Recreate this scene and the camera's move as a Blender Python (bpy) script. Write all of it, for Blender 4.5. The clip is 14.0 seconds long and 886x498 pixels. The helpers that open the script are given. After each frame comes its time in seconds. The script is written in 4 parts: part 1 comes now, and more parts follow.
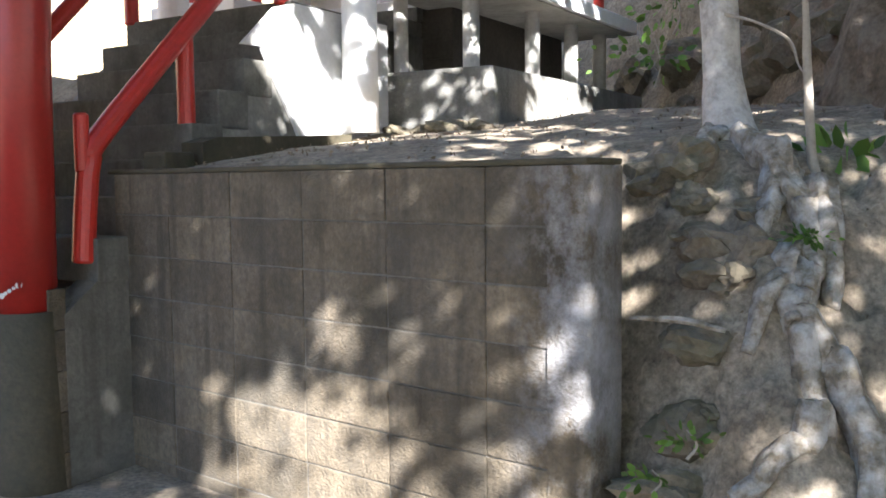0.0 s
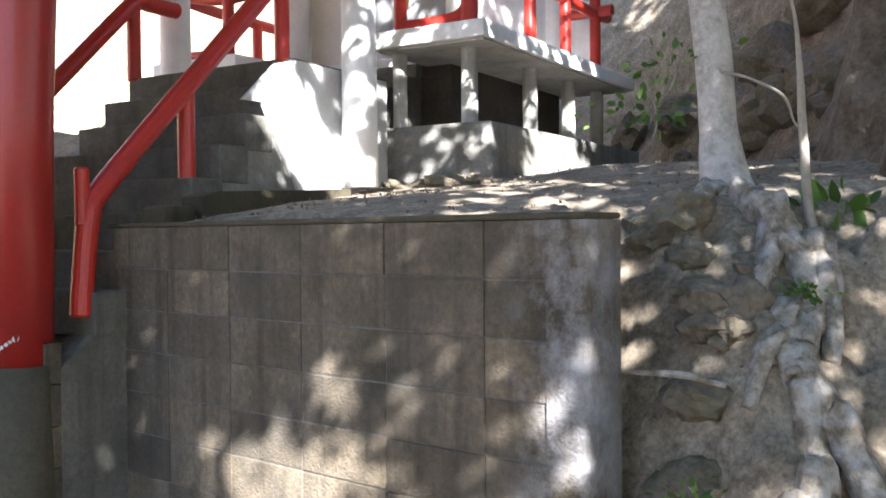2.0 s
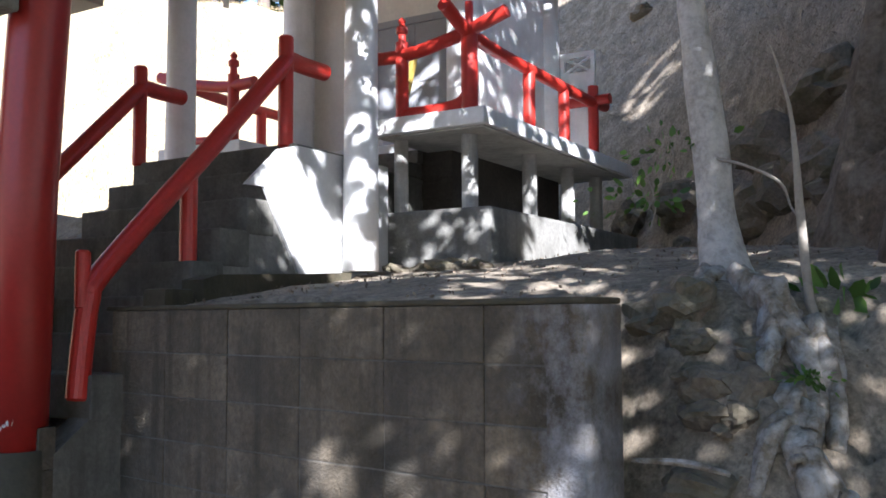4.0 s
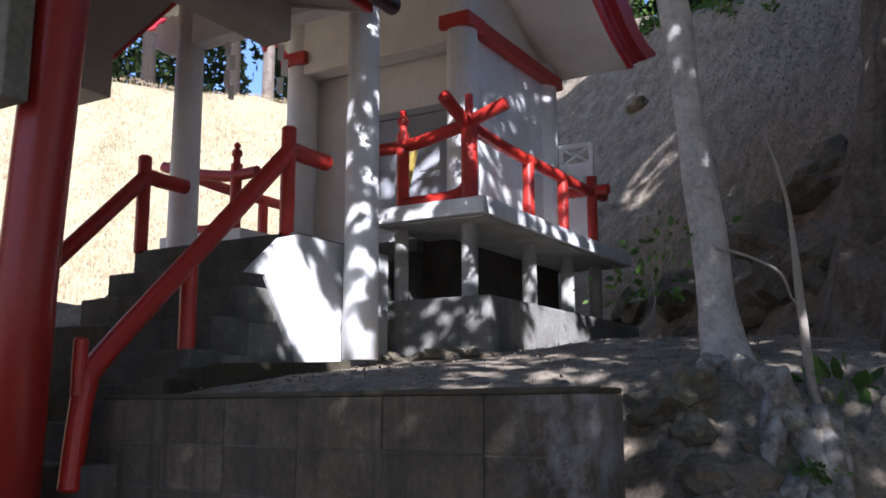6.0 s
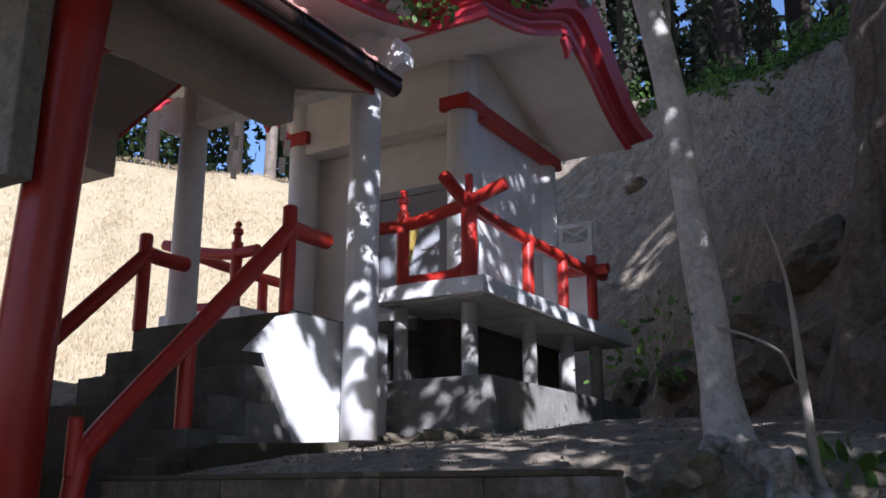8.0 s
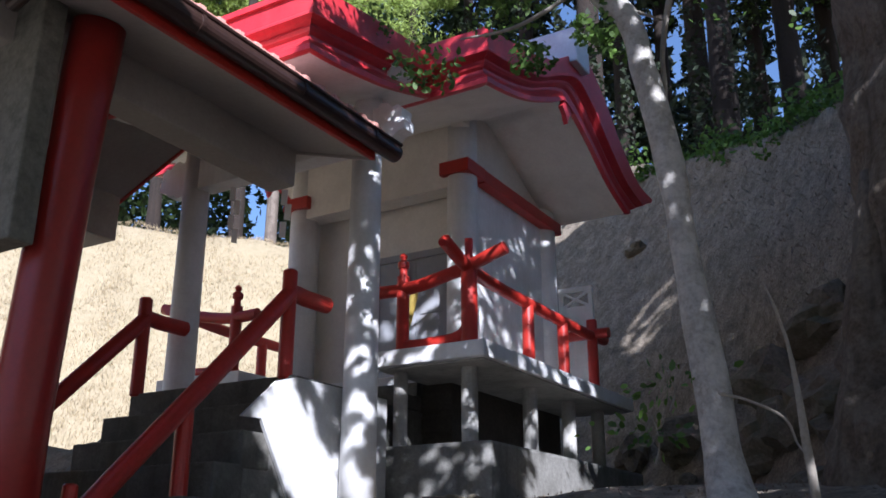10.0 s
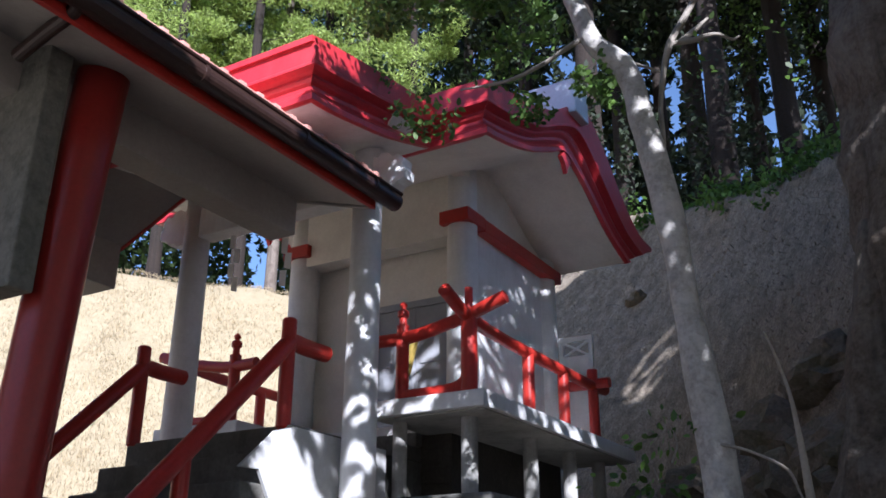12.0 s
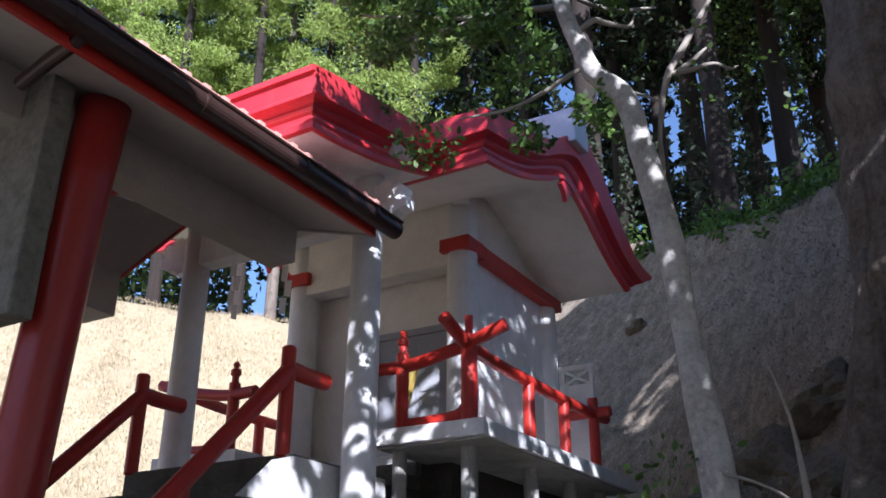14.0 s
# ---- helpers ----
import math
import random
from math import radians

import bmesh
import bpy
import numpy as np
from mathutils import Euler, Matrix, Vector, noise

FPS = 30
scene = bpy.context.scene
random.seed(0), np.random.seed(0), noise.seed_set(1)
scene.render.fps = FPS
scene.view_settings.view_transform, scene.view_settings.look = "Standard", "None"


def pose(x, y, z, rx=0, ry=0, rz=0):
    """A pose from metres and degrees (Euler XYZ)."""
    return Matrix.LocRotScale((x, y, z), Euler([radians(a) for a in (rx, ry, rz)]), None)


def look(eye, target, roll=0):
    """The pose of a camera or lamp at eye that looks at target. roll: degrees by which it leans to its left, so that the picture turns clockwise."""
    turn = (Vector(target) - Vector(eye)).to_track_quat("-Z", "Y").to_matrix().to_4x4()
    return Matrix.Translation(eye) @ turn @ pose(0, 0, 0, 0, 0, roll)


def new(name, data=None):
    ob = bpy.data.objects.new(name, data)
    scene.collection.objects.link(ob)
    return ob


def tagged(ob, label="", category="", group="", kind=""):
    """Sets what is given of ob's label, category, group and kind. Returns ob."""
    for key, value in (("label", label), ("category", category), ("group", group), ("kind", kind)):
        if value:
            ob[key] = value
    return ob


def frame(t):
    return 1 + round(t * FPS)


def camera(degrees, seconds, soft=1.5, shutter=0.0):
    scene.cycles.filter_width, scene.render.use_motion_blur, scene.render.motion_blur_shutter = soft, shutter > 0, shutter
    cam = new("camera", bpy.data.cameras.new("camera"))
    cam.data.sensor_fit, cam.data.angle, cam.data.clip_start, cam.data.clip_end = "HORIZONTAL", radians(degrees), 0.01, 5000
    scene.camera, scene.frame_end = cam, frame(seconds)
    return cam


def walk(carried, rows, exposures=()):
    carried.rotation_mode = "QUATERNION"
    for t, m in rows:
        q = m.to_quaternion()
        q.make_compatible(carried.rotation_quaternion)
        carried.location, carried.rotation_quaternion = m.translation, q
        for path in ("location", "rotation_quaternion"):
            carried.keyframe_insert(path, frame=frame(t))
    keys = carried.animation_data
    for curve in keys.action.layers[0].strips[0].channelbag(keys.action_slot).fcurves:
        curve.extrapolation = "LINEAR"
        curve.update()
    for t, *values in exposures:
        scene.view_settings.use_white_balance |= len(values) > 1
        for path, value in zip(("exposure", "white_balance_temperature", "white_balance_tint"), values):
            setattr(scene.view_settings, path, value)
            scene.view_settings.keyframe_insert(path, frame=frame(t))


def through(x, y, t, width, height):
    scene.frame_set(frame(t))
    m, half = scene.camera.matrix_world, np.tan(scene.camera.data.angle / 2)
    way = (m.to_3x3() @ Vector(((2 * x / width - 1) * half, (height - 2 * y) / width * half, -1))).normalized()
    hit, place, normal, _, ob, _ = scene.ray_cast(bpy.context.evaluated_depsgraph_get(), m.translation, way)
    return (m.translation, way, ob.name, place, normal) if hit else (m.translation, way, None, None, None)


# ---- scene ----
cam = camera(51.2, 14.0, soft=1.7)
EYE = 1.4
# the camera stands on one spot and tilts up: seconds, then the three Euler angles
ROWS = [
    (0.0, 85.7, 0.6, -0.05), (0.5, 86.13, 0.57, -0.09), (1.0, 86.86, 0.57, -0.11), (1.5, 87.82, 0.56, -0.12),
    (2.0, 89.04, 0.55, -0.13), (2.5, 90.31, 0.5, -0.13), (3.0, 91.63, 0.43, -0.13), (5.5, 98.32, 0.13, -0.15),
    (6.0, 99.74, 0.11, -0.16), (6.5, 101.09, 0.06, -0.17), (7.0, 102.4, 0.02, -0.18), (7.5, 103.53, -0.04, -0.2),
    (8.0, 104.62, -0.07, -0.21), (10.5, 109.39, -0.1, -0.22), (11.0, 110.12, -0.14, -0.24), (11.5, 110.89, -0.16, -0.24),
    (12.0, 111.61, -0.2, -0.26), (12.5, 112.23, -0.22, -0.27), (13.0, 112.71, -0.25, -0.27), (13.5, 113.07, -0.27, -0.28),
    (14.0, 113.34, -0.27, -0.28),
]
walk(cam, [(t, pose(0, 0, EYE, rx, ry, rz)) for t, rx, ry, rz in ROWS],
     exposures=[(0.0, 3.05, 6150, 13), (2.5, 3.02, 6050, 14), (3.0, 2.8, 5900, 14), (5.5, 1.7, 5650, 18), (6.5, 1.33, 5600, 20), (8.0, 1.16, 5550, 20), (10.5, 1.16, 5500, 18), (11.5, 1.2, 5500, 18), (14.0, 1.31, 5500, 19)])

# ---- light ----
SUN_AZ, SUN_EL = 168.0, 32.0
TRAVEL = Vector((-math.sin(radians(SUN_AZ)) * math.cos(radians(SUN_EL)), -math.cos(radians(SUN_AZ)) * math.cos(radians(SUN_EL)), -math.sin(radians(SUN_EL))))
world = bpy.data.worlds.new("sky")
scene.world = world
world.use_nodes = True
_bg = world.node_tree.nodes["Background"]
_sky = world.node_tree.nodes.new("ShaderNodeTexSky")
_sky.sky_type, _sky.sun_disc = "NISHITA", False
_sky.sun_elevation, _sky.sun_rotation = radians(SUN_EL), radians(SUN_AZ)
_sky.air_density, _sky.dust_density, _sky.ozone_density = 1.0, 0.4, 2.5
world.node_tree.links.new(_sky.outputs[0], _bg.inputs[0])
_bg.inputs[1].default_value = 0.08
sun = new("sun", bpy.data.lights.new("sun", "SUN"))
sun.data.energy, sun.data.angle, sun.data.color = 5.0, radians(0.46), (1.0, 0.96, 0.9)
sun.matrix_world = look((0, 0, 30), Vector((0, 0, 30)) + TRAVEL)


# ---- materials ----
def material(name, base, rough=0.7, metal=0.0, scale=6.0, spread=0.25, dirt=None, dirt_amount=0.0, dirt_scale=1.5, bump=0.1, bump_scale=40.0, island=0.0, objects=0.0, streak=0.0, bloom=0.0, bloom_at=(0, 0)):
    """A painted or mineral surface: grain and stains at two scales, a fine relief, and a shift of tone from piece to piece."""
    m = bpy.data.materials.new(name)
    m.use_nodes = True
    nt = m.node_tree
    n, link = nt.nodes, nt.links.new
    bsdf = n["Principled BSDF"]
    bsdf.inputs["Roughness"].default_value, bsdf.inputs["Metallic"].default_value = rough, metal
    geo = n.new("ShaderNodeNewGeometry")
    fine, coarse = n.new("ShaderNodeTexNoise"), n.new("ShaderNodeTexNoise")
    for tex, size, detail in ((fine, scale * 6, 6), (coarse, dirt_scale, 8)):
        tex.inputs["Scale"].default_value, tex.inputs["Detail"].default_value, tex.inputs["Roughness"].default_value = size, detail, 0.65
        link(geo.outputs["Position"], tex.inputs["Vector"])
    ramp = n.new("ShaderNodeMapRange")
    ramp.inputs["From Min"].default_value, ramp.inputs["From Max"].default_value = 0.3, 0.7
    ramp.inputs["To Min"].default_value, ramp.inputs["To Max"].default_value = 1 - spread, 1 + spread
    link(fine.outputs["Fac"], ramp.inputs["Value"])
    value = ramp.outputs["Result"]
    for amount, out in ((island, geo.outputs["Random Per Island"]), (objects, n.new("ShaderNodeObjectInfo").outputs["Random"])):
        if amount:
            r = n.new("ShaderNodeMapRange")
            r.inputs["To Min"].default_value, r.inputs["To Max"].default_value = 1 - amount, 1 + amount
            link(out, r.inputs["Value"])
            mul = n.new("ShaderNodeMath")
            mul.operation = "MULTIPLY"
            link(value, mul.inputs[0]), link(r.outputs["Result"], mul.inputs[1])
            value = mul.outputs[0]
    tone = n.new("ShaderNodeVectorMath")
    tone.operation = "SCALE"
    tone.inputs[0].default_value = base
    link(value, tone.inputs["Scale"])
    colour = tone.outputs[0]
    if dirt:
        spots = n.new("ShaderNodeMapRange")
        spots.inputs["From Min"].default_value, spots.inputs["From Max"].default_value = 0.42, 0.68
        spots.inputs["To Max"].default_value = dirt_amount
        link(coarse.outputs["Fac"], spots.inputs["Value"])
        mix = n.new("ShaderNodeMix")
        mix.data_type = "RGBA"
        link(spots.outputs["Result"], mix.inputs["Factor"])
        link(colour, mix.inputs["A"])
        mix.inputs["B"].default_value = (*dirt, 1)
        colour = mix.outputs["Result"]
    if streak:
        squash = n.new("ShaderNodeMapping")
        squash.inputs["Scale"].default_value = (14, 14, 0.9)
        runs = n.new("ShaderNodeTexNoise")
        runs.inputs["Scale"].default_value, runs.inputs["Detail"].default_value = 1.0, 5
        link(geo.outputs["Position"], squash.inputs["Vector"]), link(squash.outputs[0], runs.inputs["Vector"])
        band = n.new("ShaderNodeMapRange")
        band.inputs["From Min"].default_value, band.inputs["From Max"].default_value = 0.5, 0.72
        band.inputs["To Max"].default_value = streak
        link(runs.outputs["Fac"], band.inputs["Value"])
        mix = n.new("ShaderNodeMix")
        mix.data_type = "RGBA"
        link(band.outputs["Result"], mix.inputs["Factor"])
        link(colour, mix.inputs["A"])
        mix.inputs["B"].default_value = (base[0] * 0.3, base[1] * 0.29, base[2] * 0.26, 1)
        colour = mix.outputs["Result"]
    if bloom:
        salt = n.new("ShaderNodeTexNoise")
        salt.inputs["Scale"].default_value, salt.inputs["Detail"].default_value, salt.inputs["Roughness"].default_value = 2.3, 10, 0.75
        link(geo.outputs["Position"], salt.inputs["Vector"])
        crust = n.new("ShaderNodeMapRange")
        crust.inputs["From Min"].default_value, crust.inputs["From Max"].default_value, crust.inputs["To Max"].default_value = 0.42, 0.62, bloom
        link(salt.outputs["Fac"], crust.inputs["Value"])
        apart, plan, near, both = n.new("ShaderNodeVectorMath"), n.new("ShaderNodeVectorMath"), n.new("ShaderNodeMapRange"), n.new("ShaderNodeMath")
        plan.operation, apart.operation, both.operation = "MULTIPLY", "DISTANCE", "MULTIPLY"
        plan.inputs[1].default_value, apart.inputs[1].default_value = (1, 1, 0), (*bloom_at, 0)
        near.inputs["From Min"].default_value, near.inputs["From Max"].default_value = 0.05, 0.27
        near.inputs["To Min"].default_value, near.inputs["To Max"].default_value = 0.75, 0.04
        link(geo.outputs["Position"], plan.inputs[0]), link(plan.outputs[0], apart.inputs[0]), link(apart.outputs["Value"], near.inputs["Value"])
        link(crust.outputs["Result"], both.inputs[0]), link(near.outputs["Result"], both.inputs[1])
        mix = n.new("ShaderNodeMix")
        mix.data_type = "RGBA"
        link(both.outputs[0], mix.inputs["Factor"])
        link(colour, mix.inputs["A"])
        mix.inputs["B"].default_value = (0.44, 0.45, 0.48, 1)
        colour = mix.outputs["Result"]
    link(colour, bsdf.inputs["Base Color"])
    if bump:
        grain = n.new("ShaderNodeTexNoise")
        grain.inputs["Scale"].default_value, grain.inputs["Detail"].default_value = bump_scale, 6
        link(geo.outputs["Position"], grain.inputs["Vector"])
        relief = n.new("ShaderNodeBump")
        relief.inputs["Strength"].default_value, relief.inputs["Distance"].default_value = bump, 0.02
        link(grain.outputs["Fac"], relief.inputs["Height"])
        link(relief.outputs[0], bsdf.inputs["Normal"])
    return m


def leaf_material(name, base, shine=0.5, through=0.5):
    m = bpy.data.materials.new(name)
    m.use_nodes = True
    nt = m.node_tree
    n, link = nt.nodes, nt.links.new
    bsdf, out = n["Principled BSDF"], n["Material Output"]
    bsdf.inputs["Roughness"].default_value = shine
    geo, ramp = n.new("ShaderNodeNewGeometry"), n.new("ShaderNodeMapRange")
    ramp.inputs["To Min"].default_value, ramp.inputs["To Max"].default_value = 0.55, 1.6
    link(geo.outputs["Random Per Island"], ramp.inputs["Value"])
    tone, glow = n.new("ShaderNodeVectorMath"), n.new("ShaderNodeBsdfTranslucent")
    tone.operation = "SCALE"
    tone.inputs[0].default_value = base
    link(ramp.outputs["Result"], tone.inputs["Scale"])
    link(tone.outputs[0], bsdf.inputs["Base Color"]), link(tone.outputs[0], glow.inputs["Color"])
    mix = n.new("ShaderNodeMixShader")
    mix.inputs[0].default_value = through
    link(bsdf.outputs[0], mix.inputs[1]), link(glow.outputs[0], mix.inputs[2]), link(mix.outputs[0], out.inputs["Surface"])
    return m


RED = material("red_paint", (0.46, 0.028, 0.018), 0.38, spread=0.12, dirt=(0.30, 0.03, 0.02), dirt_amount=0.5, dirt_scale=5, bump=0.05, bump_scale=60)
RED_ROOF = material("red_fascia", (0.52, 0.03, 0.04), 0.42, spread=0.12, dirt=(0.55, 0.1, 0.1), dirt_amount=0.3, dirt_scale=2.0, bump=0.05, streak=0.15)
# RED again, darkened in the paint for the shade under the hall roof
COLUMN_RED = material("red_paint_in_shade", (0.3, 0.02, 0.015), 0.35, spread=0.12, dirt=(0.24, 0.025, 0.02), dirt_amount=0.5, dirt_scale=4, bump=0.05)
# the hall's cream, darkened in its colour for the shade under the eaves
HALL_PAINT = material("cream_paint_in_shade", (0.36, 0.33, 0.3), 0.75, spread=0.08, dirt=(0.24, 0.215, 0.195), dirt_amount=0.5, dirt_scale=1.6, bump=0.08)
WHITE = material("white_paint", (0.8, 0.8, 0.79), 0.6, spread=0.05, dirt=(0.5, 0.48, 0.44), dirt_amount=0.45, dirt_scale=2.5, bump=0.06, streak=0.12)
CREAM = material("cream_paint", (0.79, 0.755, 0.69), 0.7, spread=0.06, dirt=(0.52, 0.48, 0.42), dirt_amount=0.5, dirt_scale=1.8, bump=0.06)
CONCRETE = material("weathered_concrete", (0.22, 0.215, 0.195), 0.85, spread=0.2, dirt=(0.09, 0.088, 0.075), dirt_amount=0.75, dirt_scale=2.6, bump=0.3, bump_scale=55, streak=0.35)
STAIR = material("dark_stair_concrete", (0.14, 0.134, 0.117), 0.88, spread=0.22, dirt=(0.055, 0.056, 0.045), dirt_amount=0.8, dirt_scale=3.2, bump=0.3, bump_scale=55, streak=0.45)
# dark brown boards; the shade under the deck is put into the colour too
CORE = material("shade_toned_boards", (0.06, 0.052, 0.042), 0.9, spread=0.3, dirt=(0.025, 0.022, 0.018), dirt_amount=0.7, dirt_scale=4, bump=0.3, bump_scale=30)
PALE_CONCRETE = material("pale_concrete", (0.46, 0.45, 0.42), 0.85, spread=0.12, dirt=(0.2, 0.195, 0.17), dirt_amount=0.6, dirt_scale=3, bump=0.2, bump_scale=60, streak=0.3)
BLOCK = material("stained_block", (0.118, 0.094, 0.062), 0.9, spread=0.35, dirt=(0.04, 0.034, 0.022), dirt_amount=0.95, dirt_scale=2.1, bump=0.5, bump_scale=80, objects=0.3, streak=0.75, bloom=0.8, bloom_at=(0.40, 2.875))
MOULDED = material("mould_spotted_concrete", (0.2, 0.197, 0.165), 0.9, spread=0.15, dirt=(0.07, 0.07, 0.055), dirt_amount=0.6, dirt_scale=15, bump=0.3, bump_scale=50)
MORTAR = material("mortar", (0.13, 0.122, 0.105), 0.95, spread=0.3, dirt=(0.06, 0.06, 0.05), dirt_amount=0.7, bump=0.4)
WING = material("sunlit_patch_white", (0.54, 0.54, 0.53), 0.8, spread=0.08, dirt=(0.4, 0.39, 0.36), dirt_amount=0.4, dirt_scale=3, bump=0.12)
GREY_DOOR = material("grey_door", (0.33, 0.34, 0.36), 0.5, spread=0.05, dirt=(0.22, 0.22, 0.22), dirt_amount=0.4, bump=0.03)
GUTTER = material("brown_gutter", (0.036, 0.018, 0.014), 0.42, spread=0.2, bump=0.02)
ROOFING = material("red_roofing", (0.66, 0.34, 0.28), 0.6, spread=0.2, dirt=(0.4, 0.16, 0.13), dirt_amount=0.4)
RIDGE = material("pale_blue_ridge", (0.55, 0.62, 0.72), 0.4, spread=0.08, bump=0.03)
BARK = material("pale_bark", (0.36, 0.34, 0.31), 0.9, spread=0.25, dirt=(0.52, 0.5, 0.46), dirt_amount=0.85, dirt_scale=9, bump=0.6, bump_scale=30)
ROOT = material("root_bark", (0.17, 0.14, 0.1), 0.95, spread=0.45, dirt=(0.52, 0.5, 0.47), dirt_amount=0.7, dirt_scale=14, bump=0.6, bump_scale=30)
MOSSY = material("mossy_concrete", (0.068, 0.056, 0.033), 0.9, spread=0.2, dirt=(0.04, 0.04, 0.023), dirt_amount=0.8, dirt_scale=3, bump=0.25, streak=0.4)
# near-black bark: the shade under the cedar crowns is in its colour
DARK_BARK = material("shade_toned_cedar_bark", (0.022, 0.015, 0.011), 0.95, spread=0.35, dirt=(0.03, 0.02, 0.014), dirt_amount=0.6, bump=0.9, bump_scale=18, streak=0.6)
CYPRESS_BARK = material("cypress_bark", (0.17, 0.14, 0.115), 0.95, spread=0.4, dirt=(0.075, 0.055, 0.042), dirt_amount=0.8, dirt_scale=3, bump=0.8, bump_scale=18, streak=0.7)
OLD_BARK = material("old_bark", (0.095, 0.072, 0.05), 0.95, spread=0.45, dirt=(0.2, 0.18, 0.15), dirt_amount=0.6, dirt_scale=4.5, bump=1.0, bump_scale=16, streak=0.6)
ROCK = material("mossy_rock", (0.17, 0.138, 0.1), 0.95, spread=0.35, dirt=(0.085, 0.085, 0.045), dirt_amount=0.7, dirt_scale=5, bump=1.0, bump_scale=22, objects=0.3)
TWIG = material("pale_twig", (0.27, 0.24, 0.2), 0.85, spread=0.2, bump=0.3)
GOLD = material("yellow_ornament", (0.35, 0.25, 0.05), 0.5, spread=0.2, bump=0.05)
PAPER = material("white_paper", (0.8, 0.8, 0.8), 0.8, spread=0.03, bump=0.02)
LEAF = leaf_material("broad_leaf", (0.1, 0.175, 0.036))
# sun and shade put into the greens: bright for cypresses, dark for cedars
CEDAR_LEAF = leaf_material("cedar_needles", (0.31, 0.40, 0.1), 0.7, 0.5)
DARK_LEAF = leaf_material("shade_toned_needles", (0.016, 0.027, 0.009), 0.7, 0.2)
STRAW = leaf_material("dry_grass", (0.36, 0.29, 0.175), 0.8, 0.4)
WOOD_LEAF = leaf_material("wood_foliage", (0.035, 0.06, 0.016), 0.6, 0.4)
DEAD_GRASS = leaf_material("dead_grass", (0.25, 0.21, 0.16), 0.9, 0.3)
FERN = leaf_material("green_undergrowth", (0.09, 0.17, 0.03))
DEAD_LEAF = leaf_material("fallen_leaf", (0.17, 0.13, 0.09), 0.8, 0.1)


def ground_material():
    """Bare earth with litter, and dry mown grass on the sunny slope."""
    m = bpy.data.materials.new("earth_and_dry_grass")
    m.use_nodes = True
    nt = m.node_tree
    n, link = nt.nodes, nt.links.new
    bsdf = n["Principled BSDF"]
    bsdf.inputs["Roughness"].default_value = 0.95
    geo = n.new("ShaderNodeNewGeometry")
    parts = n.new("ShaderNodeSeparateXYZ")
    link(geo.outputs["Position"], parts.inputs[0])

    def noisy(scale, detail=8):
        tex = n.new("ShaderNodeTexNoise")
        tex.inputs["Scale"].default_value, tex.inputs["Detail"].default_value, tex.inputs["Roughness"].default_value = scale, detail, 0.7
        link(geo.outputs["Position"], tex.inputs["Vector"])
        return tex.outputs["Fac"]

    def ramp(value, stops):
        r = n.new("ShaderNodeValToRGB")
        while len(r.color_ramp.elements) < len(stops):
            r.color_ramp.elements.new(0.5)
        for e, (p, c) in zip(r.color_ramp.elements, stops):
            e.position, e.color = p, (*c, 1)
        link(value, r.inputs[0])
        return r.outputs[0]

    earth = ramp(noisy(5.5), [(0.3, (0.115, 0.092, 0.066)), (0.5, (0.225, 0.188, 0.141)), (0.7, (0.33, 0.285, 0.222))])
    litter = ramp(noisy(38, 6), [(0.34, (0.55, 0.54, 0.52)), (0.5, (0.95, 0.94, 0.92)), (0.68, (1.4, 1.36, 1.3))])
    both = n.new("ShaderNodeMix")
    both.data_type, both.blend_type = "RGBA", "MULTIPLY"
    both.inputs["Factor"].default_value = 1
    link(earth, both.inputs["A"]), link(litter, both.inputs["B"])
    grass = ramp(noisy(9), [(0.3, (0.26, 0.215, 0.125)), (0.5, (0.31, 0.255, 0.155)), (0.75, (0.37, 0.305, 0.195))])
    # the grass grows left of the shrine: -x, with a ragged edge
    edge = n.new("ShaderNodeMath")
    edge.operation = "MULTIPLY_ADD"
    link(noisy(1.2), edge.inputs[0])
    edge.inputs[1].default_value = 1.5
    link(parts.outputs["X"], edge.inputs[2])
    mask = n.new("ShaderNodeMapRange")
    mask.inputs["From Min"].default_value, mask.inputs["From Max"].default_value = -0.2, 0.8
    mask.inputs["To Min"].default_value, mask.inputs["To Max"].default_value = 1, 0
    link(edge.outputs[0], mask.inputs["Value"])
    far = n.new("ShaderNodeMapRange")
    far.inputs["From Min"].default_value, far.inputs["From Max"].default_value = 6.5, 7.5
    link(parts.outputs["Y"], far.inputs["Value"])
    where = n.new("ShaderNodeMath")
    where.operation = "MULTIPLY"
    link(mask.outputs[0], where.inputs[0]), link(far.outputs[0], where.inputs[1])
    mix = n.new("ShaderNodeMix")
    mix.data_type = "RGBA"
    link(where.outputs[0], mix.inputs["Factor"]), link(both.outputs["Result"], mix.inputs["A"]), link(grass, mix.inputs["B"])
    link(mix.outputs["Result"], bsdf.inputs["Base Color"])
    relief = n.new("ShaderNodeBump")
    relief.inputs["Strength"].default_value, relief.inputs["Distance"].default_value = 0.5, 0.03
    link(noisy(28, 8), relief.inputs["Height"]), link(relief.outputs[0], bsdf.inputs["Normal"])
    return m


GROUND = ground_material()

# ---- mesh helpers; the shrine's own frame: x across its front, y inward, z up ----
SHRINE = Matrix.Rotation(radians(-31), 4, "Z")
MID = -4.38


def mesh_object(name, bm, mat, matrix=None, smooth=False):
    me = bpy.data.meshes.new(name)
    bmesh.ops.recalc_face_normals(bm, faces=bm.faces)
    bm.to_mesh(me)
    bm.free()
    if smooth:
        for p in me.polygons:
            p.use_smooth = True
    me.materials.append(mat)
    ob = new(name, me)
    if matrix is not None:
        ob.matrix_world = matrix
    return ob


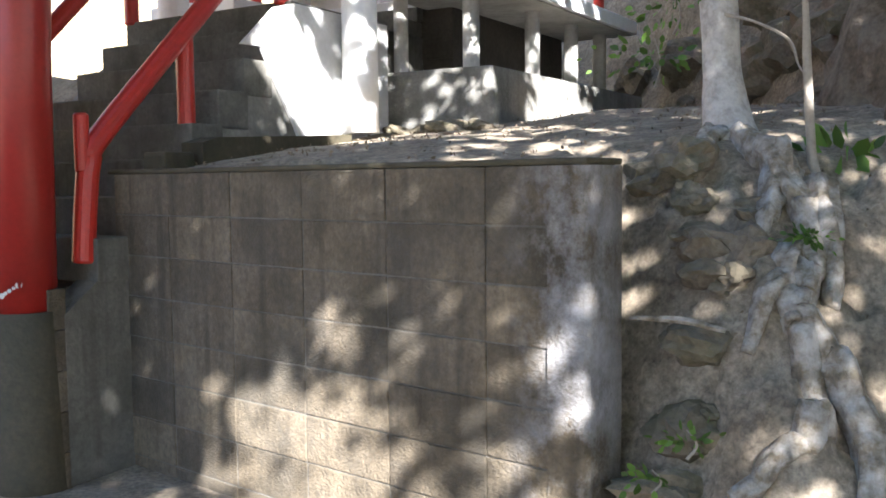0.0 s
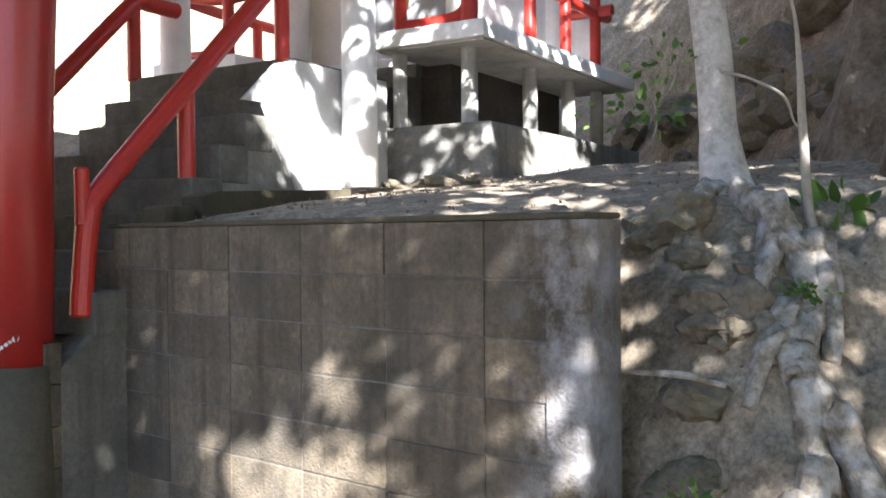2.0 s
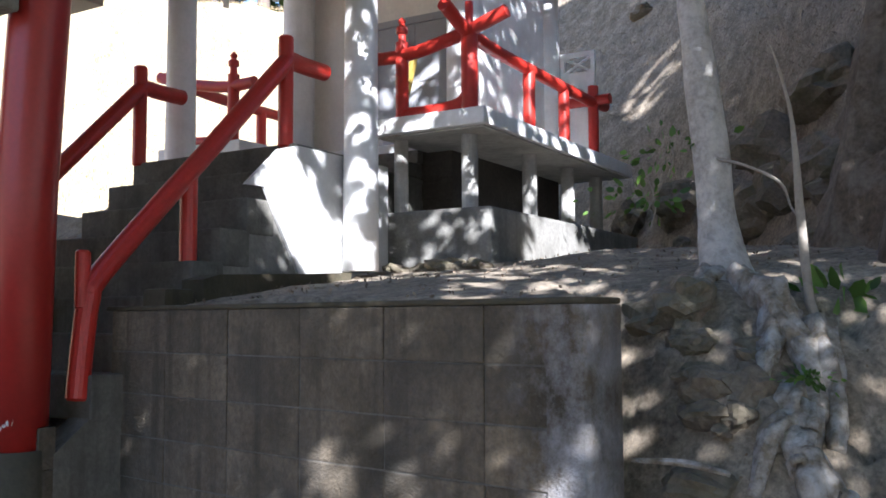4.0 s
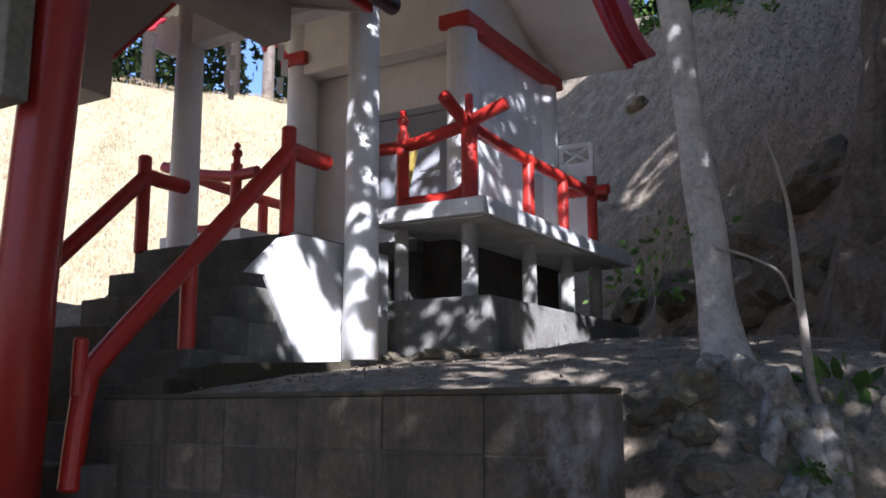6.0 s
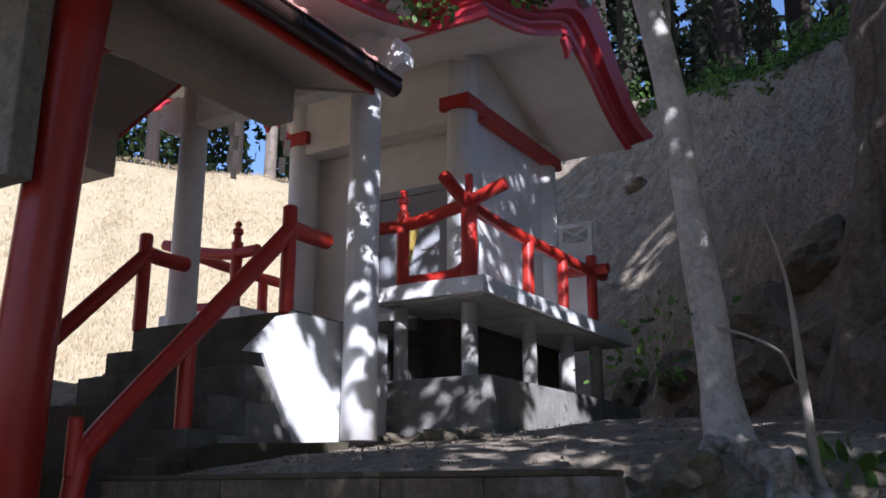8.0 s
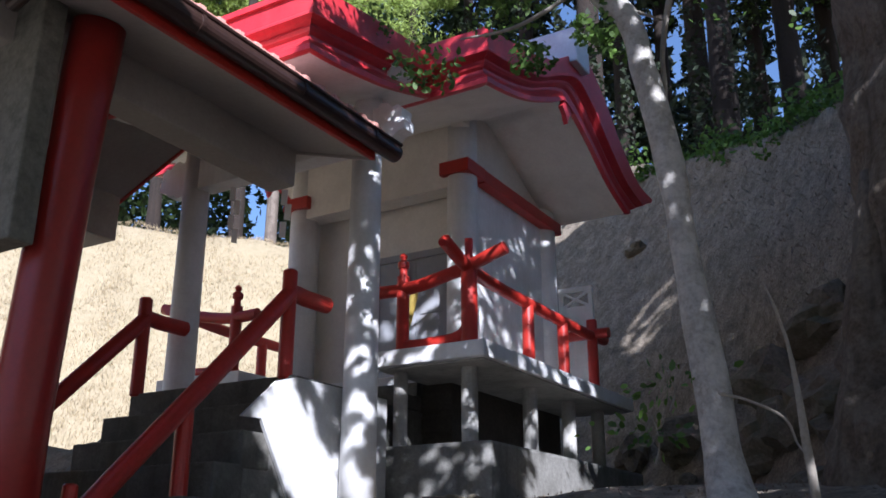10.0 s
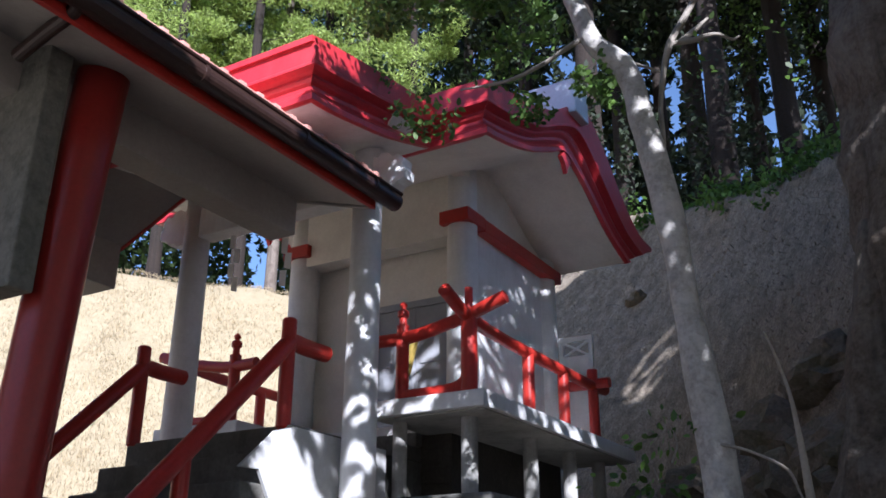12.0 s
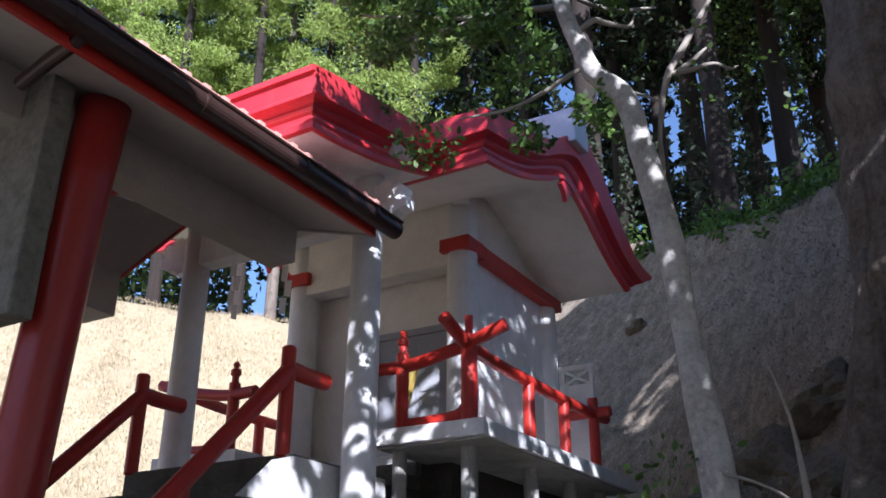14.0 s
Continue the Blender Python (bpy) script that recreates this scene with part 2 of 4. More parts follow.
def part(name, bm, mat, parent, label="", smooth=False):
    ob = mesh_object(name, bm, mat, None, smooth)
    ob.parent = parent
    if label:
        ob["label"] = label
    return ob


def thing(name, label, category, matrix=SHRINE, group="", kind=""):
    ob = new(name)
    ob.matrix_world = matrix
    return tagged(ob, label, category, group, kind)


def box(x0, x1, y0, y1, z0, z1, bevel=0.008, bm=None):
    own = bmesh.new()
    bmesh.ops.create_cube(own, size=1)
    for v in own.verts:
        v.co = Vector(((x0 + x1) / 2 + v.co.x * (x1 - x0), (y0 + y1) / 2 + v.co.y * (y1 - y0), (z0 + z1) / 2 + v.co.z * (z1 - z0)))
    if bevel:
        bmesh.ops.bevel(own, geom=own.edges[:], offset=bevel, segments=2, affect="EDGES", profile=0.6)
    return join(bm, own) if bm else own


def join(bm, other):
    me = bpy.data.meshes.new("tmp")
    other.to_mesh(me)
    other.free()
    bm.from_mesh(me)
    bpy.data.meshes.remove(me)
    return bm


def tube(points, radii, seg=16, bm=None, caps=True, round_ends=0.0, wobble=0.0, seed=0):
    """A round bar, trunk or root along points, its ends closed."""
    bm = bm or bmesh.new()
    pts = [Vector(p) for p in points]
    if isinstance(radii, (int, float)):
        radii = [radii] * len(pts)
    radii = list(radii)
    if round_ends:
        a, b = (pts[1] - pts[0]).normalized(), (pts[-1] - pts[-2]).normalized()
        pts = [pts[0] - a * 0, pts[0] + a * round_ends] + pts[1:-1] + [pts[-1] - b * round_ends, pts[-1]]
        radii = [radii[0] - round_ends, radii[0]] + radii[1:-1] + [radii[-1], radii[-1] - round_ends]
    rings, side = [], None
    for i, p in enumerate(pts):
        way = (pts[min(i + 1, len(pts) - 1)] - pts[max(i - 1, 0)]).normalized()
        if side is None:
            side = way.orthogonal().normalized()
        side = (side - way * side.dot(way)).normalized()
        up = way.cross(side)
        ring = []
        for k in range(seg):
            a = 2 * math.pi * k / seg
            out = side * math.cos(a) + up * math.sin(a)
            r = radii[i]
            if wobble:
                r *= 1 + wobble * noise.noise(p * 3 + out * 1.3 + Vector((seed, 0, 0))) + 0.5 * wobble * noise.noise(p * 9 + out * 3)
            ring.append(bm.verts.new(p + out * r))
        rings.append(ring)
    for a, b in zip(rings, rings[1:]):
        for k in range(seg):
            bm.faces.new((a[k], a[(k + 1) % seg], b[(k + 1) % seg], b[k]))
    if caps:
        bm.faces.new(rings[0][::-1]), bm.faces.new(rings[-1])
    return bm


def spline(points, steps=6):
    """A smooth line through points (Catmull-Rom); each point may carry a radius as its fourth number."""
    p = [np.array(q, float) for q in points]
    p = [2 * p[0] - p[1]] + p + [2 * p[-1] - p[-2]]
    out = []
    for a, b, c, d in zip(p, p[1:], p[2:], p[3:]):
        for t in np.arange(steps) / steps:
            out.append(0.5 * (2 * b + (c - a) * t + (2 * a - 5 * b + 4 * c - d) * t**2 + (3 * b - a - 3 * c + d) * t**3))
    out.append(p[-2])
    return out


def limb(points, steps=6, seg=12, wobble=0.12, seed=0, bm=None):
    line = spline(points, steps)
    return tube([q[:3] for q in line], [max(q[3], 0.002) for q in line], seg, bm, wobble=wobble, seed=seed)


def prism(outline, axis, a, b, bm=None):
    """An outline of (p, q) pairs pushed along an axis from a to b: axis x takes (y, z), y takes (x, z), z takes (x, y)."""
    bm = bm or bmesh.new()
    put = {"x": lambda w, p, q: (w, p, q), "y": lambda w, p, q: (p, w, q), "z": lambda w, p, q: (p, q, w)}[axis]
    lo, hi = [bm.verts.new(put(a, p, q)) for p, q in outline], [bm.verts.new(put(b, p, q)) for p, q in outline]
    bm.faces.new(lo), bm.faces.new(hi)
    for k in range(len(outline)):
        j = (k + 1) % len(outline)
        bm.faces.new((lo[k], lo[j], hi[j], hi[k]))
    return bm


def leaves(name, where, sizes, mat, parent=None, seed=0, slim=0.45, droop=0.0, oval=False):
    """One mesh of many small leaves: a bent kite at each place, or an oval of six corners."""
    rng = np.random.default_rng(seed)
    where = np.asarray(where, float)
    n = len(where)
    a = rng.normal(size=(n, 3))
    a[:, 2] -= droop
    a /= np.linalg.norm(a, axis=1, keepdims=True)
    b = np.cross(a, rng.normal(size=(n, 3)))
    b /= np.linalg.norm(b, axis=1, keepdims=True)
    c = np.cross(a, b)
    s = (np.asarray(sizes) * rng.uniform(0.6, 1.3, n))[:, None]
    v = np.stack([where - a * s / 2, where + b * s * slim / 2 + c * s * 0.08, where + a * s / 2, where - b * s * slim / 2 + c * s * 0.08], 1).reshape(-1, 3)
    m = 4
    if oval:
        m = 6
        w, up = b * s * slim / 2, c * s * 0.07
        v = np.stack([where - a * s / 2, where - a * s * 0.22 + w + up, where + a * s * 0.18 + w * 0.85 + up, where + a * s / 2, where + a * s * 0.18 - w * 0.85 + up, where - a * s * 0.22 - w + up], 1).reshape(-1, 3)
    me = bpy.data.meshes.new(name)
    me.vertices.add(m * n), me.loops.add(m * n), me.polygons.add(n)
    me.vertices.foreach_set("co", v.astype(np.float32).ravel())
    me.loops.foreach_set("vertex_index", np.arange(m * n, dtype=np.int32))
    me.polygons.foreach_set("loop_start", np.arange(0, m * n, m, dtype=np.int32))
    me.update(calc_edges=True)
    me.materials.append(mat)
    ob = new(name, me)
    ob.parent = parent
    return ob


def clumps(centres, radii, count, seed=0, flat=0.7):
    """Places spread in soft clumps round the centres."""
    rng = np.random.default_rng(seed)
    centres, radii = np.asarray(centres, float), np.asarray(radii, float)
    k = rng.integers(0, len(centres), count)
    d = rng.normal(size=(count, 3))
    d /= np.linalg.norm(d, axis=1, keepdims=True)
    d *= (rng.uniform(0.15, 1, count) ** 0.5)[:, None] * radii[k][:, None]
    d[:, 2] *= flat
    return centres[k] + d


# ---- ground ----
AZ_TABLE = (-180, -110, -40, -20, -8, 0, 8, 13, 20, 26, 34, 60, 110, 180)
FOOT = (30, 16, 12, 11, 11.5, 11.3, 10.6, 9.7, 7.6, 6.0, 5.0, 4.4, 7, 30)
SLOPE = (0.3, 0.5, 0.75, 0.8, 0.85, 1.0, 1.2, 1.35, 1.4, 1.4, 1.3, 1.2, 0.6, 0.3)
CREST = (8, 14, 19, 19, 18.6, 19.5, 21, 23.2, 23.7, 25.3, 27, 27, 14, 8)


def smooth(a, b, v):
    t = np.clip((v - a) / (b - a), 0, 1)
    return t * t * (3 - 2 * t)


def height(x, y):
    """The ground's height at x, y (arrays): the lower yard, the terrace behind the block wall, the bank beside it and the hill."""
    x, y = np.asarray(x, float), np.asarray(y, float)
    behind = (x + 1.62) * 0.642 + (y - 4.57) * 0.767
    across, inward = 0.857 * x - 0.515 * y, 0.515 * x + 0.857 * y
    terrace = np.clip(1.45 + 0.13 * np.maximum(behind, 0), 0, 1.8)
    by_wall = smooth(0.10, 0.2, behind)
    set_back = 0.42 * (1 - smooth(0.52, 1.0, x))
    by_bank = smooth(-0.1, 1.05, y - 2.35 - set_back + 0.12 * (x - 0.5)) * 0.86 + 0.14 * smooth(0.5, 1.6, y - 2.35)
    low = np.where(x > 0.48, 0.1 * smooth(0.5, 3, x), 0.0)
    z = low + (terrace - low) * np.where(x > 0.48, by_bank, by_wall)
    left = smooth(-3.7, -3.85, across)
    stair_bed = np.clip((inward - 2.95) * 0.93 + 0.75, 0, 2.2) * smooth(2.7, 2.8, inward)
    z = z * (1 - left) + stair_bed * left
    az, d = np.degrees(np.arctan2(x, y)), np.hypot(x, y)
    foot, slope, crest = np.interp(az, AZ_TABLE, FOOT), np.interp(az, AZ_TABLE, SLOPE), np.tan(np.radians(np.interp(az, AZ_TABLE, CREST)))
    start = 1.8 * smooth(110, 60, np.abs(az))
    turn = (start - EYE - slope * foot) / (crest - slope)
    top = EYE + crest * turn
    hill = np.where(d < turn, start + slope * (d - foot), top + 0.12 * np.minimum(d - turn, 60))
    # a washed-out hollow above the foot of the hill
    hill = hill - 0.85 * np.exp(-(((az - 18.3) / 0.9) ** 2) - ((d - 9.0) / 0.42) ** 2) - 0.5 * np.exp(-(((az - 19.6) / 0.8) ** 2) - ((d - 8.5) / 0.3) ** 2)
    hill = np.where(d > foot, hill, -5)
    return np.maximum(z, hill)


def rough(x, y, z):
    p = Vector((x, y, z))
    base = 0.10 * noise.noise(p * 0.9) + 0.05 * noise.noise(p * 2.6 + Vector((7, 0, 0))) + 0.022 * noise.noise(p * 8)
    if 1.42 < z < 1.85:
        base *= 0.4
    if 0.6 < x < 3.2 and 1.6 < y < 4.2 and z < 1.47:
        base += 0.2 * abs(noise.noise(p * 2.3 + Vector((3, 1, 0)))) - 0.16 * abs(noise.noise(p * 4.7)) + 0.07 * abs(noise.noise(p * 9.5)) - 0.05
    return base


def build_ground():
    def axis(lo, hi, step, far):
        core = np.arange(lo, hi, step)
        grow = np.cumsum(step * 1.16 ** np.arange(1, 60))
        grow = grow[grow < far]
        return np.concatenate([(lo - grow)[::-1], core, core[-1] + grow])

    xs, ys = axis(-2.6, 6.0, 0.045, 420), axis(1.9, 13.5, 0.045, 420)
    gx, gy = np.meshgrid(xs, ys)
    gz = height(gx, gy)
    verts = []
    for x, y, z in zip(gx.ravel(), gy.ravel(), gz.ravel()):
        amount = 1.0 if z > 0.05 else 0.25
        verts.append((x, y, z + amount * rough(x, y, z)))
    w, h = len(xs), len(ys)
    faces = [(j * w + i, j * w + i + 1, (j + 1) * w + i + 1, (j + 1) * w + i) for j in range(h - 1) for i in range(w - 1)]
    me = bpy.data.meshes.new("ground")
    me.from_pydata(verts, [], faces)
    for p in me.polygons:
        p.use_smooth = True
    me.materials.append(GROUND)
    return tagged(new("ground", me), "bare trodden earth rising to a hillside of dry grass", "ground", kind="structure")


ground = build_ground()

# ---- block retaining wall ----
WALL = Matrix.Translation((-1.62, 4.57, 0)) @ Matrix.Rotation(math.atan2(-0.642, 0.767), 4, "Z")


def retaining_wall():
    wall = mesh_object("wall_front", box(0.0, 2.66, 0.006, 0.2, -0.1, 1.44, 0.01), MORTAR, WALL)
    tagged(wall, "damp stained concrete block retaining wall below the shrine", "retaining wall", kind="structure")
    one = None
    for row in range(8):
        for col in range(6):
            if one is None:
                bm = box(-0.2268, 0.2268, 0.0, 0.1, -0.0958, 0.0958, 0.005)
                one = mesh_object("block", bm, BLOCK)
                ob = one
            else:
                ob = new("block", one.data)
            ob.parent = wall
            jit = random.Random(row * 17 + col)
            ob.scale.x = 0.55 if col == 5 else 1.0
            ob.location = (0.23 + 0.46 * col - (0.105 if col == 5 else 0), jit.uniform(-0.003, 0.003), 1.345 - 0.1976 * row)
    part("coping", box(-0.05, 2.695, -0.004, 0.22, 1.442, 1.464, 0.01), MOSSY, wall, "thin worn mortar coping")
    part("end_face", prism([(2.55, -0.008), (2.66, -0.007), (2.682, 0.0), (2.694, 0.02), (2.697, 0.21), (2.55, 0.21)], "z", -0.1, 1.441), BLOCK, wall, "smooth rendered wall end")
    return wall


retaining_wall()

# ---- stairs ----
RISE, GO, TOP_Y, TOP_Z = 0.19, 0.205, 4.32, 2.47


def staircase():
    stairs = thing("staircase", "steep weathered concrete staircase with block sides", "stairs")
    for k in range(8):
        y, z = TOP_Y - GO * k, TOP_Z - RISE * k
        back = 5.32 if k == 0 else y + GO + 0.03
        part("step", box(-5.06, -3.632, y, back, z - RISE - 0.02, z, 0.012), STAIR, stairs)
    # the foot is cut off the side wall to carry a darker, shaded tone
    foot = [(2.70, 0.0), (2.70, 0.80), (2.9, 0.95), (3.098, 1.131), (3.098, 0.0)]
    slope = [(3.1, 1.133), (4.33, TOP_Z - 0.21), (5.31, TOP_Z - 0.21), (5.31, 1.2), (3.1, 0.0)]
    for x0, x1 in ((-3.786, -3.64), (-5.2, -5.064)):
        part("side_foot", prism(foot, "x", x0, x1), STAIR, stairs, "foot of the side wall, coloured dark for its shade")
    part("side_wall", prism(slope, "x", -3.786, -3.64), CONCRETE, stairs, "grey concrete side wall")
    part("side_wall", prism(slope, "x", -5.2, -5.064), CONCRETE, stairs, "grey concrete side wall")
    # white panel cut to the sunlit patch: the sunlight is put into its paint
    part("landing_face", prism([(3.87, 2.16), (4.15, 2.40), (4.33, 2.45), (5.30, 2.45), (5.30, 1.5), (4.43, 1.5), (4.317, 1.72), (4.03, 2.165)], "x", -3.631, -3.61), WING, stairs, "landing face painted white in the shape of its sunlit patch")
    face = None
    for row in range(5):
        for col in range(4):
            if face is None:
                face = part("block", box(-0.147, 0.147, 0, 0.09, -0.0925, 0.0925, 0.006), BLOCK, stairs)
                ob = face
            else:
                ob = new("block", face.data)
                ob.parent = stairs
            ob.location = (-3.79 - 0.3 * col, 2.62, 0.83 - 0.19 * row)
    part("inner_landing", box(-5.0, -3.76, 5.325, 6.12, 2.16, TOP_Z - 0.004, 0.01), STAIR, stairs)
    for k in range(2):
        part("step", box(-5.0, -3.76, 5.72 + 0.2 * k, 6.12, TOP_Z + 0.11 * k, TOP_Z + 0.11 * (k + 1) - 0.003, 0.01), STAIR, stairs)
    return stairs


staircase()


def stair_railing(x):
    rail = thing("stair_railing", "glossy red painted round steel handrail beside the stairs", "railing", group="stair railings")
    part("post", tube([(x, 2.885, 1.45), (x, 2.885, 1.73)], 0.036, 16, round_ends=0.01), RED, rail)
    for y, z0, z1 in ((3.55, 1.66, 2.2), (4.335, 2.45, 3.15)):
        part("post", tube([(x, y, z0), (x, y, z1)], 0.047, 18, round_ends=0.012), RED, rail)
    line = spline([(x, 2.87, 1.02), (x, 2.895, 1.3), (x, 2.925, 1.5), (x, 3.0, 1.635), (x, 3.65, 2.293), (x, 4.27, 2.92), (x, 4.36, 3.0), (x, 4.5, 3.0), (x, 4.73, 3.005)], 5)
    part("handrail", tube([q[:3] for q in line], 0.055, 18, round_ends=0.012), RED, rail, smooth=False)
    return rail


stair_railing(-3.715)
stair_railing(-5.02)


# ---- shrine ----
def both_sides(x):
    return (x, 2 * MID - x)


def shrine():
    s = thing("shrine", "small white concrete shrine with red trim on a raised deck", "shrine")
    # foundation
    part("foundation", box(2 * MID + 2.83, -2.83, 5.36, 8.3, 1.4, 2.14, 0.025), CONCRETE, s, "weathered grey concrete foundation ledge")
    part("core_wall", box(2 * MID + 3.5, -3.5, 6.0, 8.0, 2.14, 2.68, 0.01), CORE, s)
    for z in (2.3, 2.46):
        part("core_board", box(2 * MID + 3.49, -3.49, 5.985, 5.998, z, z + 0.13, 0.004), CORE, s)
    for x in both_sides(-3.1):
        for y in (5.56, 6.52, 7.27, 7.92):
            part("deck_post", tube([(x, y, 2.13), (x, y, 2.69)], 0.058, 16), PALE_CONCRETE, s, smooth=False)
    for x in both_sides(-3.63):
        part("deck_post", tube([(x, 5.5, 2.13), (x, 5.5, 2.69)], 0.052, 16), PALE_CONCRETE, s)
    for x0, x1, y0 in ((-3.752, -2.845, 5.3), (2 * MID + 2.845, 2 * MID + 3.752, 5.3), (2 * MID + 3.755, -3.755, 6.13)):
        deck = part("deck", box(x0, x1, y0, 8.19, 2.685, 2.80, 0.012), WHITE, s, "white painted concrete deck slab")
        part("drip_edge", box(x0 + 0.03, x1 - 0.03, y0 + 0.05, 8.14, 2.67, 2.684, 0.004), PALE_CONCRETE, deck)
    # body
    front, back, side = 6.25, 7.82, -3.54
    for x in both_sides(side):
        for y in (front, back):
            part("column", tube([(x, y, 2.80), (x, y, 3.6), (x, y, 5.15)], [0.132, 0.13, 0.126], 28), WHITE, s, smooth=True)
    for x in both_sides(-3.50):
        part("side_wall", box(min(x, x - math.copysign(0.1, x - MID)), max(x, x - math.copysign(0.1, x - MID)), front + 0.02, back, 2.80, 4.5, 0.004), WHITE, s)
        part("upper_wall", box(min(x, x - math.copysign(0.1, x - MID)), max(x, x - math.copysign(0.1, x - MID)), front + 0.02, back, 4.5, 5.2, 0.004), CREAM, s)
    part("back_wall", box(2 * MID + 3.55, -3.55, back - 0.05, back + 0.05, 2.80, 5.2, 0.004), WHITE, s)
    part("front_wall", box(2 * MID + 3.6, -3.6, front + 0.16, front + 0.24, 2.80, 4.6, 0.004), CREAM, s, "cream painted front wall")
    part("lintel", box(2 * MID + 3.55, -3.55, front - 0.09, front + 0.12, 4.35, 5.2, 0.01), CREAM, s, "cream painted deep lintel")
    for x in both_sides(side):
        sign = 1 if x > MID else -1
        part("tie_beam", box(x - 0.14, x + 0.14, front - 0.15, front + 0.15, 4.44, 4.555, 0.008), RED, s, "red painted tie beam end")
        xb = x + sign * 0.04
        part("tie_beam", box(xb - 0.1, xb + 0.1, front + 0.15, back + 0.16, 4.43, 4.545, 0.008), RED, s, "red painted tie beam")
    # doors
    frame_ob = part("door_frame", box(-4.50, -3.66, front + 0.13, front + 0.165, 3.86, 3.92, 0.004), GREY_DOOR, s)
    for x in (-4.48, -3.68):
        part("jamb", box(x - 0.025, x + 0.025, front + 0.13, front + 0.165, 2.82, 3.86, 0.004), GREY_DOOR, frame_ob)
    for x0 in (-4.453, -4.078):
        leaf = part("door", box(x0, x0 + 0.37, front + 0.14, front + 0.158, 2.83, 3.855, 0.004), GREY_DOOR, s, "grey painted panel door")
        for z0, z1 in ((2.88, 3.3), (3.36, 3.8)):
            part("panel", box(x0 + 0.05, x0 + 0.32, front + 0.130, front + 0.139, z0, z1, 0.003), GREY_DOOR, leaf)
    # side screens at the rear of the deck
    for x in both_sides(-3.24):
        screen = part("side_screen", box(x - 0.17, x + 0.17, 7.86, 7.9, 2.81, 3.66, 0.006), WHITE, s, "white side screen with crossed vent")
        part("rail", box(x - 0.17, x + 0.17, 7.86, 7.9, 3.80, 3.85, 0.006), WHITE, screen)
        for q in (-0.15, 0.15):
            part("stile", box(x + q - 0.02, x + q + 0.02, 7.862, 7.898, 3.66, 3.80, 0.004), WHITE, screen)
        for q in (-1, 1):
            bar = tube([(x - 0.13, 7.88, 3.73 - q * 0.07), (x + 0.13, 7.88, 3.73 + q * 0.07)], 0.013, 8)
            part("cross_bar", bar, WHITE, screen)
    return s


shrine_ob = shrine()

MAIN_LOW = [(5.11, 4.60), (5.36, 4.645), (5.64, 4.71), (5.95, 4.81), (6.34, 4.98), (6.6, 5.09), (7.0, 4.96), (7.5, 4.705), (8.02, 4.54)]
MAIN_TOP = [(5.15, 5.035), (5.47, 5.095), (5.88, 5.19), (6.33, 5.35), (6.71, 5.58), (7.1, 5.70), (7.5, 5.49), (7.89, 5.18), (8.32, 4.95), (8.72, 4.92)]
PORCH_LOW = [(3.756, 4.30), (4.0, 4.32), (4.3, 4.37), (4.64, 4.44), (5.12, 4.585)]
PORCH_TOP = [(3.716, 4.712), (3.96, 4.763), (4.28, 4.818), (4.62, 4.869), (5.16, 4.935)]


def fine(points, n=5):
    return [tuple(q) for q in spline(points, n)]


